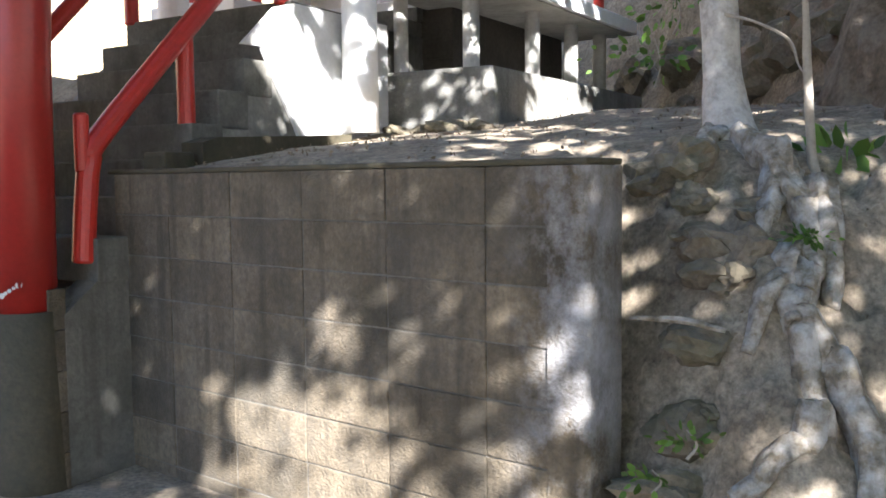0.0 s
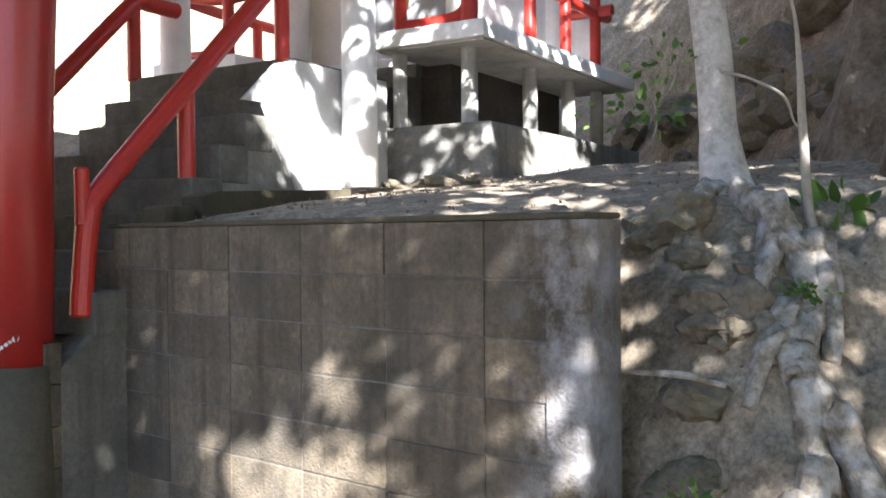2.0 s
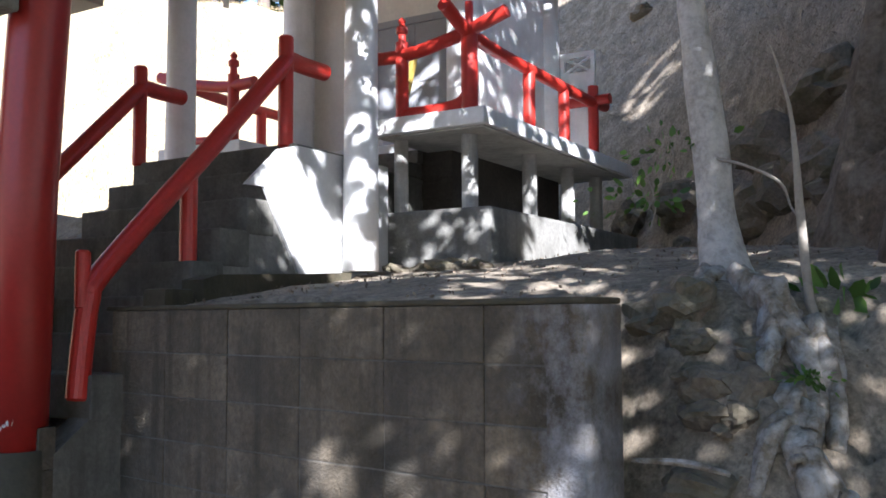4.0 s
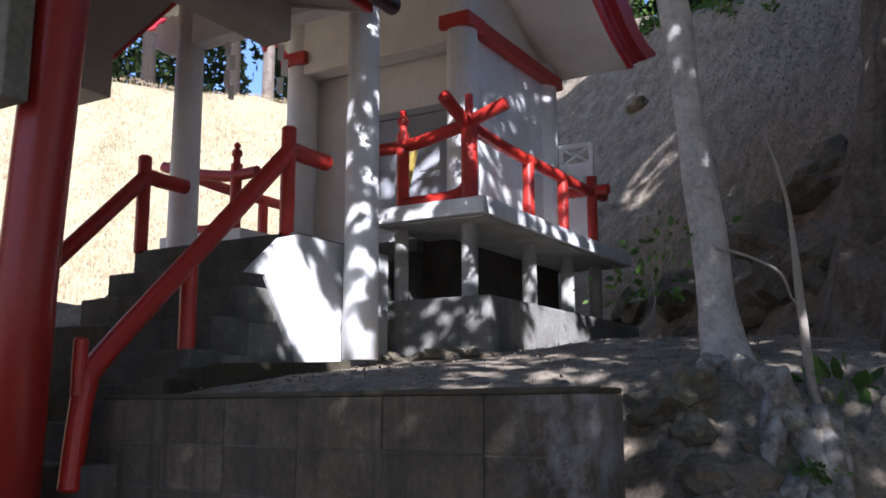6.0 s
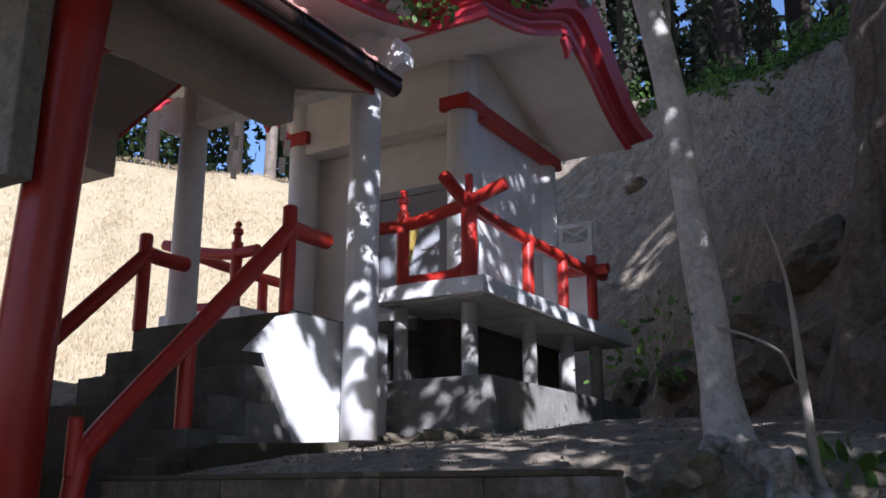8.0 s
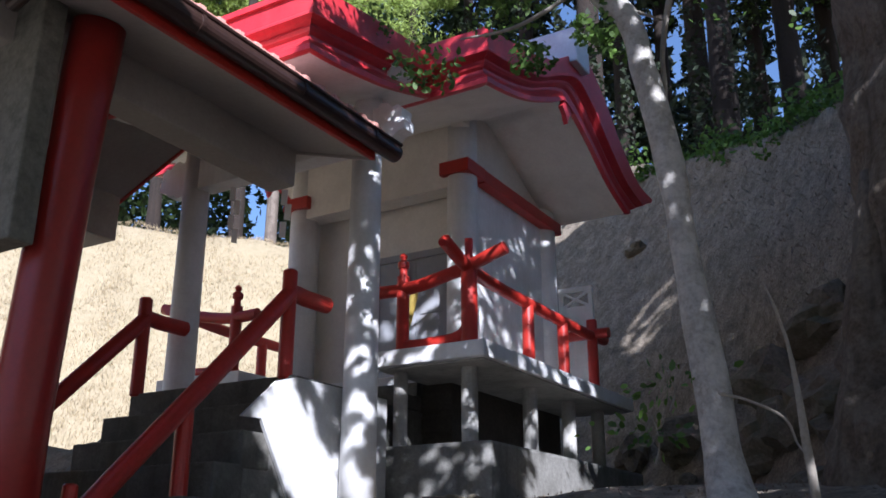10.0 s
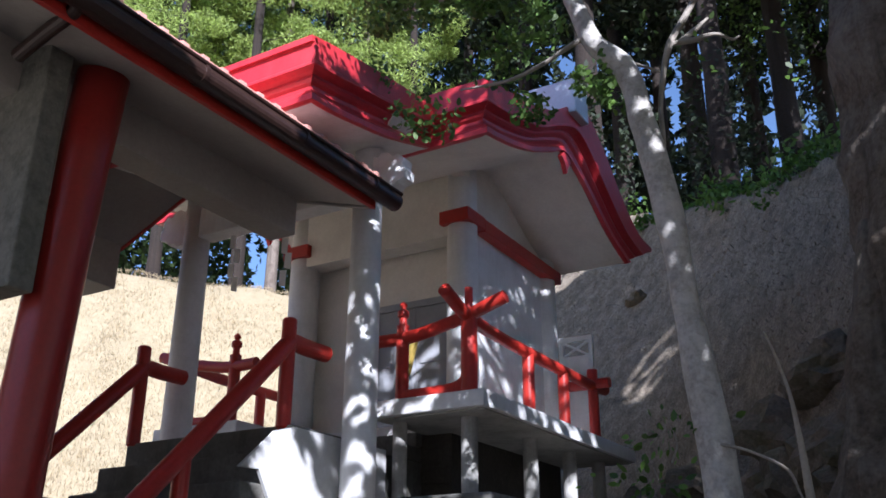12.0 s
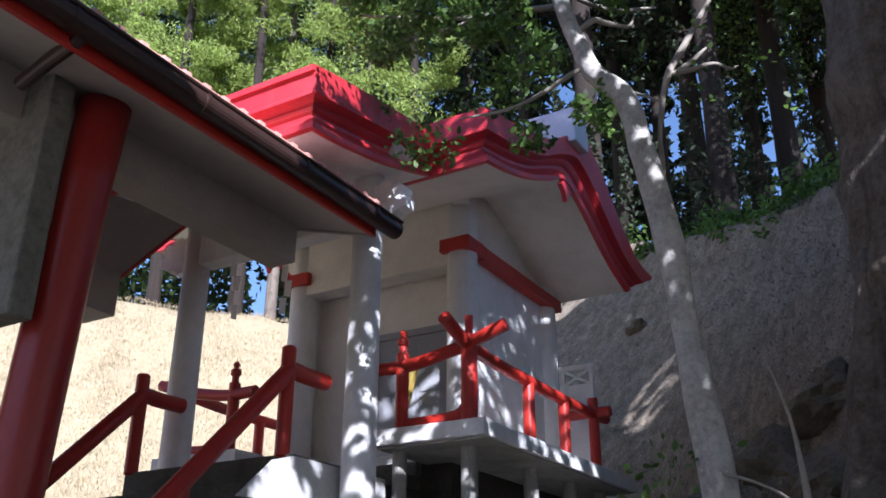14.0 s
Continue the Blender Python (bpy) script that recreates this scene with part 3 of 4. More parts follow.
def shrine_roof():
    roof = thing("shrine_roof", "red fascia roof with curved gables over the shrine", "roof")
    edge = {"main": -2.69, "porch": -3.15}

    # the boards' moulding, from the lower edge up: a lip, a cove and a flat band (part of the height, set back)
    profile = ((0.0, 0.02), (0.09, 0.018), (0.13, 0.03), (0.2, 0.07), (0.3, 0.095), (0.36, 0.095), (0.4, 0.075), (0.45, 0.062), (0.5, 0.066), (0.53, 0.04), (0.56, 0.0), (0.6, 0.0), (0.62, 0.004), (1.0, 0.0))

    def moulding(sections, name):
        bm = bmesh.new()
        rows = [[bm.verts.new(q) for q in s] for s in sections]
        for r, s in zip(rows, rows[1:]):
            for k in range(len(r)):
                j = (k + 1) % len(r)
                bm.faces.new((r[k], r[j], s[j], s[k]))
        bm.faces.new(rows[0]), bm.faces.new(rows[-1][::-1])
        bmesh.ops.recalc_face_normals(bm, faces=bm.faces)
        return part(name, bm, RED_ROOF, roof)

    def gable(low, top, x, sign, front):
        line_low, line_top = fine(low), fine(top)
        pick = lambda line, t: np.array([np.interp(t, np.linspace(0, 1, len(line)), [q[i] for q in line]) for i in (0, 1)])
        sections = []
        for t in np.linspace(0, 1, max(len(line_low), len(line_top))):
            p, q = pick(line_low, t), pick(line_top, t)
            edge_points = [(x - sign * back, max((p + (q - p) * a)[0], front + back), (p + (q - p) * a)[1]) for a, back in profile]
            m = p + (q - p) * 0.12
            sections.append(edge_points + [(x - sign * 0.16, max(q[0], front + 0.13), q[1]), (x - sign * 0.16, max(m[0], front + 0.13), m[1]), (x - sign * 0.055, max(p[0], front + 0.055), p[1])])
        return moulding(sections, "gable_board")

    for low, top, x0, front in ((MAIN_LOW, MAIN_TOP, edge["main"], 5.13), (PORCH_LOW, PORCH_TOP, edge["porch"], 3.74)):
        for x in both_sides(x0):
            gable(low, top, x, 1 if x > MID else -1, front)
    for x0, y, low, top in ((edge["porch"], 3.74, 4.30, 4.712), (edge["main"], 5.13, 4.60, 5.035)):
        w = x0 - MID
        moulding([[(MID + s * (w - back - 0.001), y + back, low + (top - low) * a) for a, back in profile] + [(MID + s * (w - 0.16), y + 0.16, top), (MID + s * (w - 0.16), y + 0.16, low + 0.12 * (top - low)), (MID + s * (w - 0.055), y + 0.055, low)] for s in (-1, 1)], "fascia")
    # soffits and roof skins
    inner = [(y, z + 0.01) for y, z in fine(MAIN_LOW) if y > 5.18]
    part("soffit", prism(inner + [(y, z + 0.03) for y, z in inner][::-1], "x", 2 * MID + 2.74, -2.74), CREAM, roof, "cream painted soffit")
    inner = [(y, z + 0.01) for y, z in fine(PORCH_LOW) if y > 3.77]
    part("soffit", prism([(y + 0.02, z) for y, z in inner] + [(y + 0.02, z + 0.03) for y, z in inner][::-1], "x", 2 * MID + 3.2, -3.2), WHITE, roof, "white painted porch soffit")
    for line, x0 in ((MAIN_TOP, -2.70), (PORCH_TOP, -3.16)):
        skin = fine(line)
        part("roof_skin", prism([(y, z - 0.03) for y, z in skin] + [(y, z + 0.012) for y, z in skin][::-1], "x", 2 * MID - x0, x0), RED_ROOF, roof, "red painted roof skin")
    ridge = part("ridge", box(2 * MID + 2.62, -2.62, 6.65, 6.95, 5.5, 5.84, 0.02), RIDGE, roof, "pale blue ridge box")
    # ornament on the gable peak and the eave corner
    for x in both_sides(-2.74):
        part("ornament", prism([(6.52, 5.03), (6.58, 4.98), (6.62, 4.9), (6.66, 4.98), (6.72, 5.03), (6.66, 5.1), (6.58, 5.1)], "x", x - 0.02, x + 0.02), RED_ROOF, roof, "small red gable pendant")
    # sloping brackets carried by the body
    for x in both_sides(-3.49):
        part("upper_tie", box(x - 0.06, x + 0.06, 5.2, 6.2, 4.86, 4.98, 0.008), CREAM, roof)
    return roof


shrine_roof()


def porch_pillar(x, foot):
    p = thing("porch_pillar", "tall round white painted porch pillar", "pillar", group="porch pillars")
    part("shaft", tube([(x, 4.8, foot), (x, 4.8, foot + 0.7), (x, 4.8, 4.6)], [0.116, 0.112, 0.1], 32), WHITE, p, smooth=True)
    part("bracket", prism([(x - 0.3, 4.66), (x - 0.24, 4.58), (x + 0.24, 4.58), (x + 0.3, 4.66)], "y", 4.68, 4.92), WHITE, p)
    out = 1 if x > MID else -1
    nose = [(0.08, 4.1), (0.15, 4.09), (0.19, 4.13), (0.24, 4.12), (0.28, 4.16), (0.34, 4.18), (0.35, 4.24), (0.32, 4.28), (0.33, 4.33), (0.29, 4.37), (0.24, 4.36), (0.2, 4.4), (0.15, 4.41), (0.12, 4.38), (0.07, 4.4)]
    part("carved_nose", prism([(x + out * a, z) for a, z in nose], "y", 4.74, 4.86), WHITE, p, "white carved beam nose")
    return p


porch_pillar(-3.48, 1.7)
porch_pillar(-5.12, 1.7)
beam = thing("porch_beam", "white painted beam between the porch pillars", "beam")
part("bar", box(-5.03, -3.57, 4.72, 4.88, 4.12, 4.36, 0.012), WHITE, beam)


def deck_railing(sign):
    rail = thing("deck_railing", "red round deck railing with crossed corner ends", "railing", group="deck railings")
    x = lambda v: v if sign > 0 else 2 * MID - v
    r = 0.047
    # front run, from the stair opening to the corner
    part("post", tube([(x(-3.57), 5.42, 2.80), (x(-3.57), 5.42, 3.36)], r, 18), RED, rail)
    part("finial", limb([(x(-3.57), 5.42, 3.36, 0.03), (x(-3.57), 5.42, 3.42, 0.03), (x(-3.57), 5.42, 3.43, 0.042), (x(-3.57), 5.42, 3.47, 0.042), (x(-3.57), 5.42, 3.49, 0.02), (x(-3.57), 5.42, 3.52, 0.03), (x(-3.57), 5.42, 3.545, 0.008)], 3, 14, 0), RED, rail)
    part("post", tube([(x(-3.02), 5.42, 2.80), (x(-3.02), 5.42, 3.36)], 0.058, 18), RED, rail)
    part("spike", tube([(x(-3.02), 5.42, 3.3), (x(-3.02), 5.42, 3.56)], 0.03, 14), RED, rail)
    part("top_rail", limb([(x(-3.80), 5.42, 3.27, r), (x(-3.5), 5.42, 3.27, r), (x(-3.2), 5.42, 3.32, r), (x(-3.02), 5.42, 3.36, r), (x(-2.73), 5.42, 3.45, r)], 5, 18, 0), RED, rail)
    part("bottom_rail", limb([(x(-3.60), 5.42, 2.845, 0.04), (x(-3.3), 5.42, 2.845, 0.04), (x(-3.1), 5.42, 2.86, 0.045), (x(-3.02), 5.42, 2.93, 0.05)], 4, 14, 0), RED, rail)
    # side run to the back of the deck
    part("top_rail", limb([(x(-3.02), 5.08 if sign > 0 else 5.2, 3.45 if sign > 0 else 3.355, r), (x(-3.02), 5.42, 3.345, r), (x(-3.02), 6.0, 3.31, r), (x(-3.02), 7.5, 3.31, r), (x(-3.02), 7.98, 3.33, r)], 5, 18, 0), RED, rail)
    for y in (6.36, 7.03):
        part("post", tube([(x(-3.02), y, 2.80), (x(-3.02), y, 3.29)], r, 16), RED, rail)
    part("post", tube([(x(-3.02), 7.69, 2.80), (x(-3.02), 7.69, 3.46)], r, 16), RED, rail)
    part("back_rail", tube([(x(-2.86), 7.69, 3.33), (x(-3.3), 7.69, 3.33)], r, 16), RED, rail)
    return rail


deck_railing(1)
deck_railing(-1)


# ---- worship hall roof, column and beams ----
def hall():
    h = thing("worship_hall", "open worship hall with red columns and low tiled eaves", "hall")
    ridge_x, ridge_z = -4.87, 4.36
    for sign, e, low, plate in ((1, -3.2, 3.86, (-4.03, -3.81, 3.78)), (-1, -6.2, 3.76, (-5.92, -5.55, 3.70))):
        part("roof_slope", prism([(e, low), (ridge_x, ridge_z), (ridge_x, ridge_z + 0.14), (e, low + 0.13)], "y", 0.3, 4.45), HALL_PAINT, h, "cream boarded eave underside")
        roofing = part("roofing", prism([(e + sign * 0.05, low + 0.13), (ridge_x, ridge_z + 0.15), (ridge_x, ridge_z + 0.25), (e + sign * 0.05, low + 0.215)], "y", 0.25, 4.5), ROOFING, h, "red metal roofing")
        for k in range(30):
            y = 0.3 + 0.142 * k
            part("seam", prism([(e + sign * 0.055, low + 0.15), (e + sign * 0.055, low + 0.226), (ridge_x, ridge_z + 0.262), (ridge_x, ridge_z + 0.19)], "y", y, y + 0.045), ROOFING, roofing)
        part("eave_board", box(min(e, e + sign * 0.03), max(e, e + sign * 0.03), 0.3, 4.46, low - 0.02, low + 0.13, 0.004), RED, h, "red painted eave board")
        g = e + sign * 0.09
        gutter = part("gutter", tube([(g, 0.3, low + 0.075), (g, 2.5, low + 0.07), (g, 4.6, low + 0.06)], 0.06, 20), GUTTER, h, "dark brown half-round gutter")
        part("lip", tube([(g + sign * 0.05, 0.3, low + 0.125), (g + sign * 0.05, 4.6, low + 0.11)], 0.012, 8), GUTTER, gutter)
        for y in (1.2, 2.0, 2.8, 3.6, 4.3):
            part("gutter_strap", tube([(g, y, low + 0.07), (g, y + 0.025, low + 0.07)], 0.066, 20), GUTTER, gutter)
        part("gable_edge", prism([(e + sign * 0.02, low - 0.02), (ridge_x, ridge_z - 0.015), (ridge_x, ridge_z + 0.15), (e + sign * 0.02, low + 0.14)], "y", 4.451, 4.475), HALL_PAINT if sign > 0 else RED, h, "painted gable edge")
        part("plate_beam", box(plate[0], plate[1], 0.6, 4.44, plate[2], 4.06, 0.012), HALL_PAINT, h, "cream painted wall plate")
    part("downpipe", limb([(-3.12, 2.1, 3.93, 0.035), (-3.17, 2.1, 3.88, 0.035), (-3.38, 2.13, 3.87, 0.035), (-3.62, 2.16, 3.84, 0.035)], 4, 14, 0), GUTTER, h)
    return h


hall()


def hall_column(x, y):
    c = thing("hall_column", "red painted round column on a mossy concrete base", "column", group="hall columns")
    part("shaft", tube([(x, y, 0.82), (x + 0.03, y, 2.0), (x + 0.11, y, 3.1), (x + 0.15, y, 3.5), (x + 0.21, y, 3.95)], [0.135, 0.133, 0.131, 0.13, 0.13], 32), COLUMN_RED, c, smooth=True)
    part("base", tube([(x, y, -0.05), (x, y, 0.05), (x, y, 0.825)], [0.165, 0.16, 0.15], 32), MOSSY, c, "grey green concrete column base", smooth=True)
    rng = random.Random(4)
    for k in range(9):
        a = -1.9 + 0.16 * k + rng.uniform(-0.03, 0.03)
        part("peeled_patch", tube([(x + 0.132 * math.cos(a), y + 0.132 * math.sin(a), 0.87 + 0.012 * k), (x + 0.1365 * math.cos(a), y + 0.1365 * math.sin(a), 0.87 + 0.012 * k)], rng.uniform(0.008, 0.016), 7), PALE_CONCRETE, c)
    return c


hall_column(-3.79, 2.61)
panel = thing("hall_lintel", "mottled pale concrete lintel wall beside the column", "lintel")
part("slab", box(-5.6, -3.6, 2.31, 2.44, 2.74, 4.0, 0.012), MOULDED, panel)
# unseen wall, added to keep skylight off the corner by the stairs
part("skylight_blocker", box(-6.6, -3.98, 2.33, 2.42, -0.05, 2.738, 0.008), MOULDED, panel, "unseen wall below the lintel, added to block skylight")
part("return", box(-3.78, -3.66, 2.44, 2.56, 3.25, 3.88, 0.006), HALL_PAINT, panel)


def door_ornament():
    o = thing("door_ornament", "yellow rope ornament with white paper before the doors", "ornament")
    part("cord", limb([(-4.06, 6.3, 3.6, 0.006), (-4.05, 6.3, 3.56, 0.012), (-4.04, 6.3, 3.52, 0.03), (-4.07, 6.3, 3.42, 0.034), (-4.09, 6.3, 3.3, 0.03), (-4.11, 6.3, 3.2, 0.012)], 5, 12, 0.3), GOLD, o)
    part("paper", prism([(-4.16, 3.38), (-4.08, 3.36), (-4.10, 3.3), (-4.06, 3.29), (-4.09, 3.2), (-4.15, 3.22), (-4.13, 3.29), (-4.17, 3.3)], "y", 6.262, 6.268), PAPER, o, "white folded paper")
    return o


door_ornament()
kerb = thing("kerb_stone", "short dark concrete kerb beside the stairs", "kerb")
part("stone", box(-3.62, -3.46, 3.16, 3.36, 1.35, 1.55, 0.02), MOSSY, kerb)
ledge = thing("wall_footing", "low dark footing along the landing face", "footing")
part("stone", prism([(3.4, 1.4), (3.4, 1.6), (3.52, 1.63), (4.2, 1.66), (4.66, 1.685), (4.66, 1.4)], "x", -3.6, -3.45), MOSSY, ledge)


def paper_streamer(x, top, drop, turn):
    """A folded paper streamer: four squares, each hung from the next one's corner."""
    o = thing("paper_streamer", "white zigzag folded paper streamer hanging from the porch beam", "streamer", group="paper streamers")
    step = drop / 4
    for k in range(4):
        shift = 0.022 * (1 if k % 2 else -1) * turn
        part("fold", prism([(x + shift - 0.03, top - step * k), (x + shift + 0.03, top - step * k - 0.012), (x + shift + 0.024, top - step * (k + 1.1)), (x + shift - 0.032, top - step * (k + 1.1) + 0.02)], "y", 4.795 + 0.006 * (k % 2), 4.799 + 0.006 * (k % 2)), PAPER, o)
    return o


paper_streamer(-4.70, 4.1, 0.46, 1)
paper_streamer(-4.19, 4.1, 0.5, -1)


# ---- trees, rocks and undergrowth ----
def ground_z(x, y):
    z = float(height(x, y))
    return z + rough(x, y, z)


def at_dist(az, d):
    return d * math.sin(radians(az)), d * math.cos(radians(az))


def leaning_tree():
    t = thing("leaning_tree", "slender pale barked tree leaning over the terrace edge", "tree", Matrix())
    trunk = [(1.18, 3.64, 1.1, 0.27), (1.165, 3.7, 1.38, 0.18), (1.16, 3.76, 1.55, 0.12), (1.16, 3.82, 1.7, 0.09), (1.15, 3.84, 1.85, 0.076), (1.14, 3.85, 2.1, 0.075), (1.11, 3.86, 2.4, 0.072),
             (1.085, 3.87, 2.67, 0.062), (1.07, 3.87, 2.89, 0.06), (1.05, 3.87, 3.08, 0.066), (1.02, 3.87, 3.28, 0.066), (0.99, 3.87, 3.46, 0.064), (0.955, 3.87, 3.62, 0.06), (0.93, 3.88, 3.8, 0.06), (0.87, 3.88, 3.93, 0.057),
             (0.76, 3.89, 4.04, 0.052), (0.69, 3.9, 4.23, 0.046), (0.64, 3.91, 4.4, 0.042), (0.5, 3.9, 5.0, 0.036), (0.3, 3.8, 5.6, 0.028), (0.2, 3.7, 6.3, 0.015)]
    part("trunk", limb(trunk, 5, 18, 0.1), BARK, t, smooth=True)
    limbs = [
        [(0.72, 3.9, 4.09, 0.016), (0.62, 3.92, 4.03, 0.013), (0.5, 3.94, 3.95, 0.011), (0.33, 3.98, 3.88, 0.009), (0.1, 4.1, 3.9, 0.005)],
        [(0.66, 3.95, 4.5, 0.02), (0.4, 4.1, 4.58, 0.016), (0.1, 4.3, 4.68, 0.012), (-0.5, 4.5, 4.85, 0.006)],
        [(1.02, 3.88, 3.28, 0.016), (1.06, 3.9, 3.5, 0.014), (1.07, 3.92, 3.73, 0.013), (1.13, 3.92, 4.03, 0.017), (1.22, 3.92, 4.2, 0.018), (1.32, 3.92, 4.38, 0.015), (1.44, 3.92, 4.6, 0.01)],
        [(1.14, 3.92, 4.06, 0.012), (1.26, 3.91, 4.08, 0.015), (1.37, 3.9, 4.11, 0.01), (1.45, 3.9, 4.08, 0.007), (1.49, 3.9, 4.1, 0.004)],
        [(0.55, 3.92, 4.9, 0.024), (0.0, 4.2, 5.2, 0.016), (-0.5, 4.4, 5.4, 0.008)],
        [(0.6, 3.95, 4.7, 0.02), (0.2, 4.4, 4.75, 0.014), (-0.3, 4.9, 4.95, 0.008)],
        [(0.62, 3.95, 4.6, 0.018), (0.95, 4.3, 4.75, 0.014), (1.3, 4.6, 5.0, 0.007)],
        [(1.19, 3.92, 4.07, 0.016), (1.28, 3.92, 4.15, 0.013), (1.35, 3.92, 4.22, 0.006)],
        [(0.70, 3.9, 4.3, 0.014), (0.78, 3.9, 4.37, 0.016), (0.84, 3.92, 4.37, 0.015), (0.96, 3.92, 4.35, 0.009), (1.0, 3.92, 4.42, 0.004)],
        [(0.87, 3.9, 3.97, 0.01), (0.98, 3.92, 3.94, 0.008), (1.1, 3.93, 3.9, 0.005)],
        [(0.3, 3.8, 5.6, 0.02), (0.9, 3.4, 6.0, 0.014), (1.6, 3.0, 6.3, 0.008)],
    ]
    for k, line in enumerate(limbs):
        part("limb", limb(line, 5, 8, 0.15, k), TWIG, t, smooth=True)
    centres, sizes = [], []
    rng = np.random.default_rng(5)
    for k, line in enumerate(limbs):
        for q in line[1:]:
            for _ in range(0 if k in (8, 9) else 1 if k in (0, 2, 3, 7) else 5):
                centres.append(np.array(q[:3]) + rng.normal(size=3) * (0.2, 0.2, 0.14)), sizes.append(rng.uniform(0.1, 0.24))
    where = clumps(centres, sizes, 11000, 3)
    line = np.array(trunk)
    clear = (where[:, 1] > 3.98) | (np.abs(where[:, 0] - np.interp(where[:, 2], line[:, 2], line[:, 0])) > 0.17)
    where = where[clear & ((where[:, 0] < 1.0) | (np.arange(len(where)) % 30 == 0))]
    leaves("crown", where, np.full(len(where), 0.043), LEAF, t, 4, 0.55, 0.0, True)
    return t


leaning_tree()


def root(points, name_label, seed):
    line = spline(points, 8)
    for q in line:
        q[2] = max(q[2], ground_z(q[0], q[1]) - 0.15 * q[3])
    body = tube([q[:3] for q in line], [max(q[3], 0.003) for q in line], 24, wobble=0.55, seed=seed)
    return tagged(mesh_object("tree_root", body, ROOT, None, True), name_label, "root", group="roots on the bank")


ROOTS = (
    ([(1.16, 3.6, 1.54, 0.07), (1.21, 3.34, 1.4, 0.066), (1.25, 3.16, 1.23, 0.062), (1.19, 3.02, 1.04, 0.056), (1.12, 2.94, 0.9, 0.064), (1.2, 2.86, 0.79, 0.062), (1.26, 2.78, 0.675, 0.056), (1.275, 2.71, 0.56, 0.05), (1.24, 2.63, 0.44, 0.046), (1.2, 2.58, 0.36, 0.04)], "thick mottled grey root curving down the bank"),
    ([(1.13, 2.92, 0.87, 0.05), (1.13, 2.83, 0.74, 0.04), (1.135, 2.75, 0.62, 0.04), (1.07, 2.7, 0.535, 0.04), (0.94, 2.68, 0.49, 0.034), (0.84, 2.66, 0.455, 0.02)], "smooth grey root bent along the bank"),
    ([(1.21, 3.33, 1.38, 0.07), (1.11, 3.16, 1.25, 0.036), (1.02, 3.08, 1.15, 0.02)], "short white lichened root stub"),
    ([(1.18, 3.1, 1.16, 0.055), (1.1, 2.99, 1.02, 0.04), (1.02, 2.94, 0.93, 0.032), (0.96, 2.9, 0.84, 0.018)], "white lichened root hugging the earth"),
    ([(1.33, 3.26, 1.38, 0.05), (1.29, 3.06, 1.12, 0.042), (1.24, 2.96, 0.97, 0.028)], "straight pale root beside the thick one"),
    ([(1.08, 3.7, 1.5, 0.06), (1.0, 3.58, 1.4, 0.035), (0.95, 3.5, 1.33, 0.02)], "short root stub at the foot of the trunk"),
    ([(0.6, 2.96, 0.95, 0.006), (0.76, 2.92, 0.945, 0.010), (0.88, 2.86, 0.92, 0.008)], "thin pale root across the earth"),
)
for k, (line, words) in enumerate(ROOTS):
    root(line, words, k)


def sapling():
    t = thing("sapling", "thin bare grey sapling beside the tree", "sapling", Matrix())
    part("stem", limb([(1.36, 3.31, 1.22, 0.034), (1.345, 3.33, 1.38, 0.022), (1.33, 3.34, 1.47, 0.018), (1.317, 3.34, 1.64, 0.017), (1.308, 3.34, 1.8, 0.015), (1.3, 3.34, 1.97, 0.012), (1.283, 3.34, 2.16, 0.007), (1.243, 3.34, 2.32, 0.005), (1.22, 3.35, 2.4, 0.002)], 6, 12, 0.2), TWIG, t, smooth=True)
    part("twig", limb([(1.12, 3.8, 2.06, 0.008), (1.24, 3.72, 2.012, 0.006), (1.365, 3.68, 1.935, 0.006), (1.4, 3.66, 1.83, 0.004), (1.38, 3.5, 1.76, 0.002)], 5, 8, 0.1), TWIG, t)
    return t


sapling()


def sprig(x, y, z, n, size, spread, seed):
    t = thing("leafy_sprig", "small sprig of fresh green leaves", "plant", Matrix(), group="leafy sprigs")
    rng = np.random.default_rng(seed)
    part("stem", limb([(x, y, z - spread, 0.005), (x + 0.03, y, z - spread * 0.3, 0.004), (x, y, z + spread * 0.5, 0.002)], 4, 6, 0), TWIG, t)
    p = np.array([x, y, z]) + rng.normal(size=(n, 3)) * (spread, spread * 0.6, spread * 0.45)
    leaves("foliage", p, np.full(n, size), FERN, t, seed, 0.55, 0.0, True)


sprig(1.2, 3.05, 1.2, 60, 0.03, 0.05, 1)
sprig(1.5, 3.4, 1.46, 26, 0.09, 0.1, 2)
sprig(1.62, 3.42, 1.38, 16, 0.1, 0.08, 3)
sprig(0.98, 3.95, 2.12, 50, 0.045, 0.12, 4)
sprig(1.05, 4.6, 2.0, 60, 0.05, 0.16, 5)
sprig(0.72, 2.7, 0.62, 30, 0.035, 0.06, 6)
sprig(0.62, 2.72, 0.5, 26, 0.035, 0.05, 7)


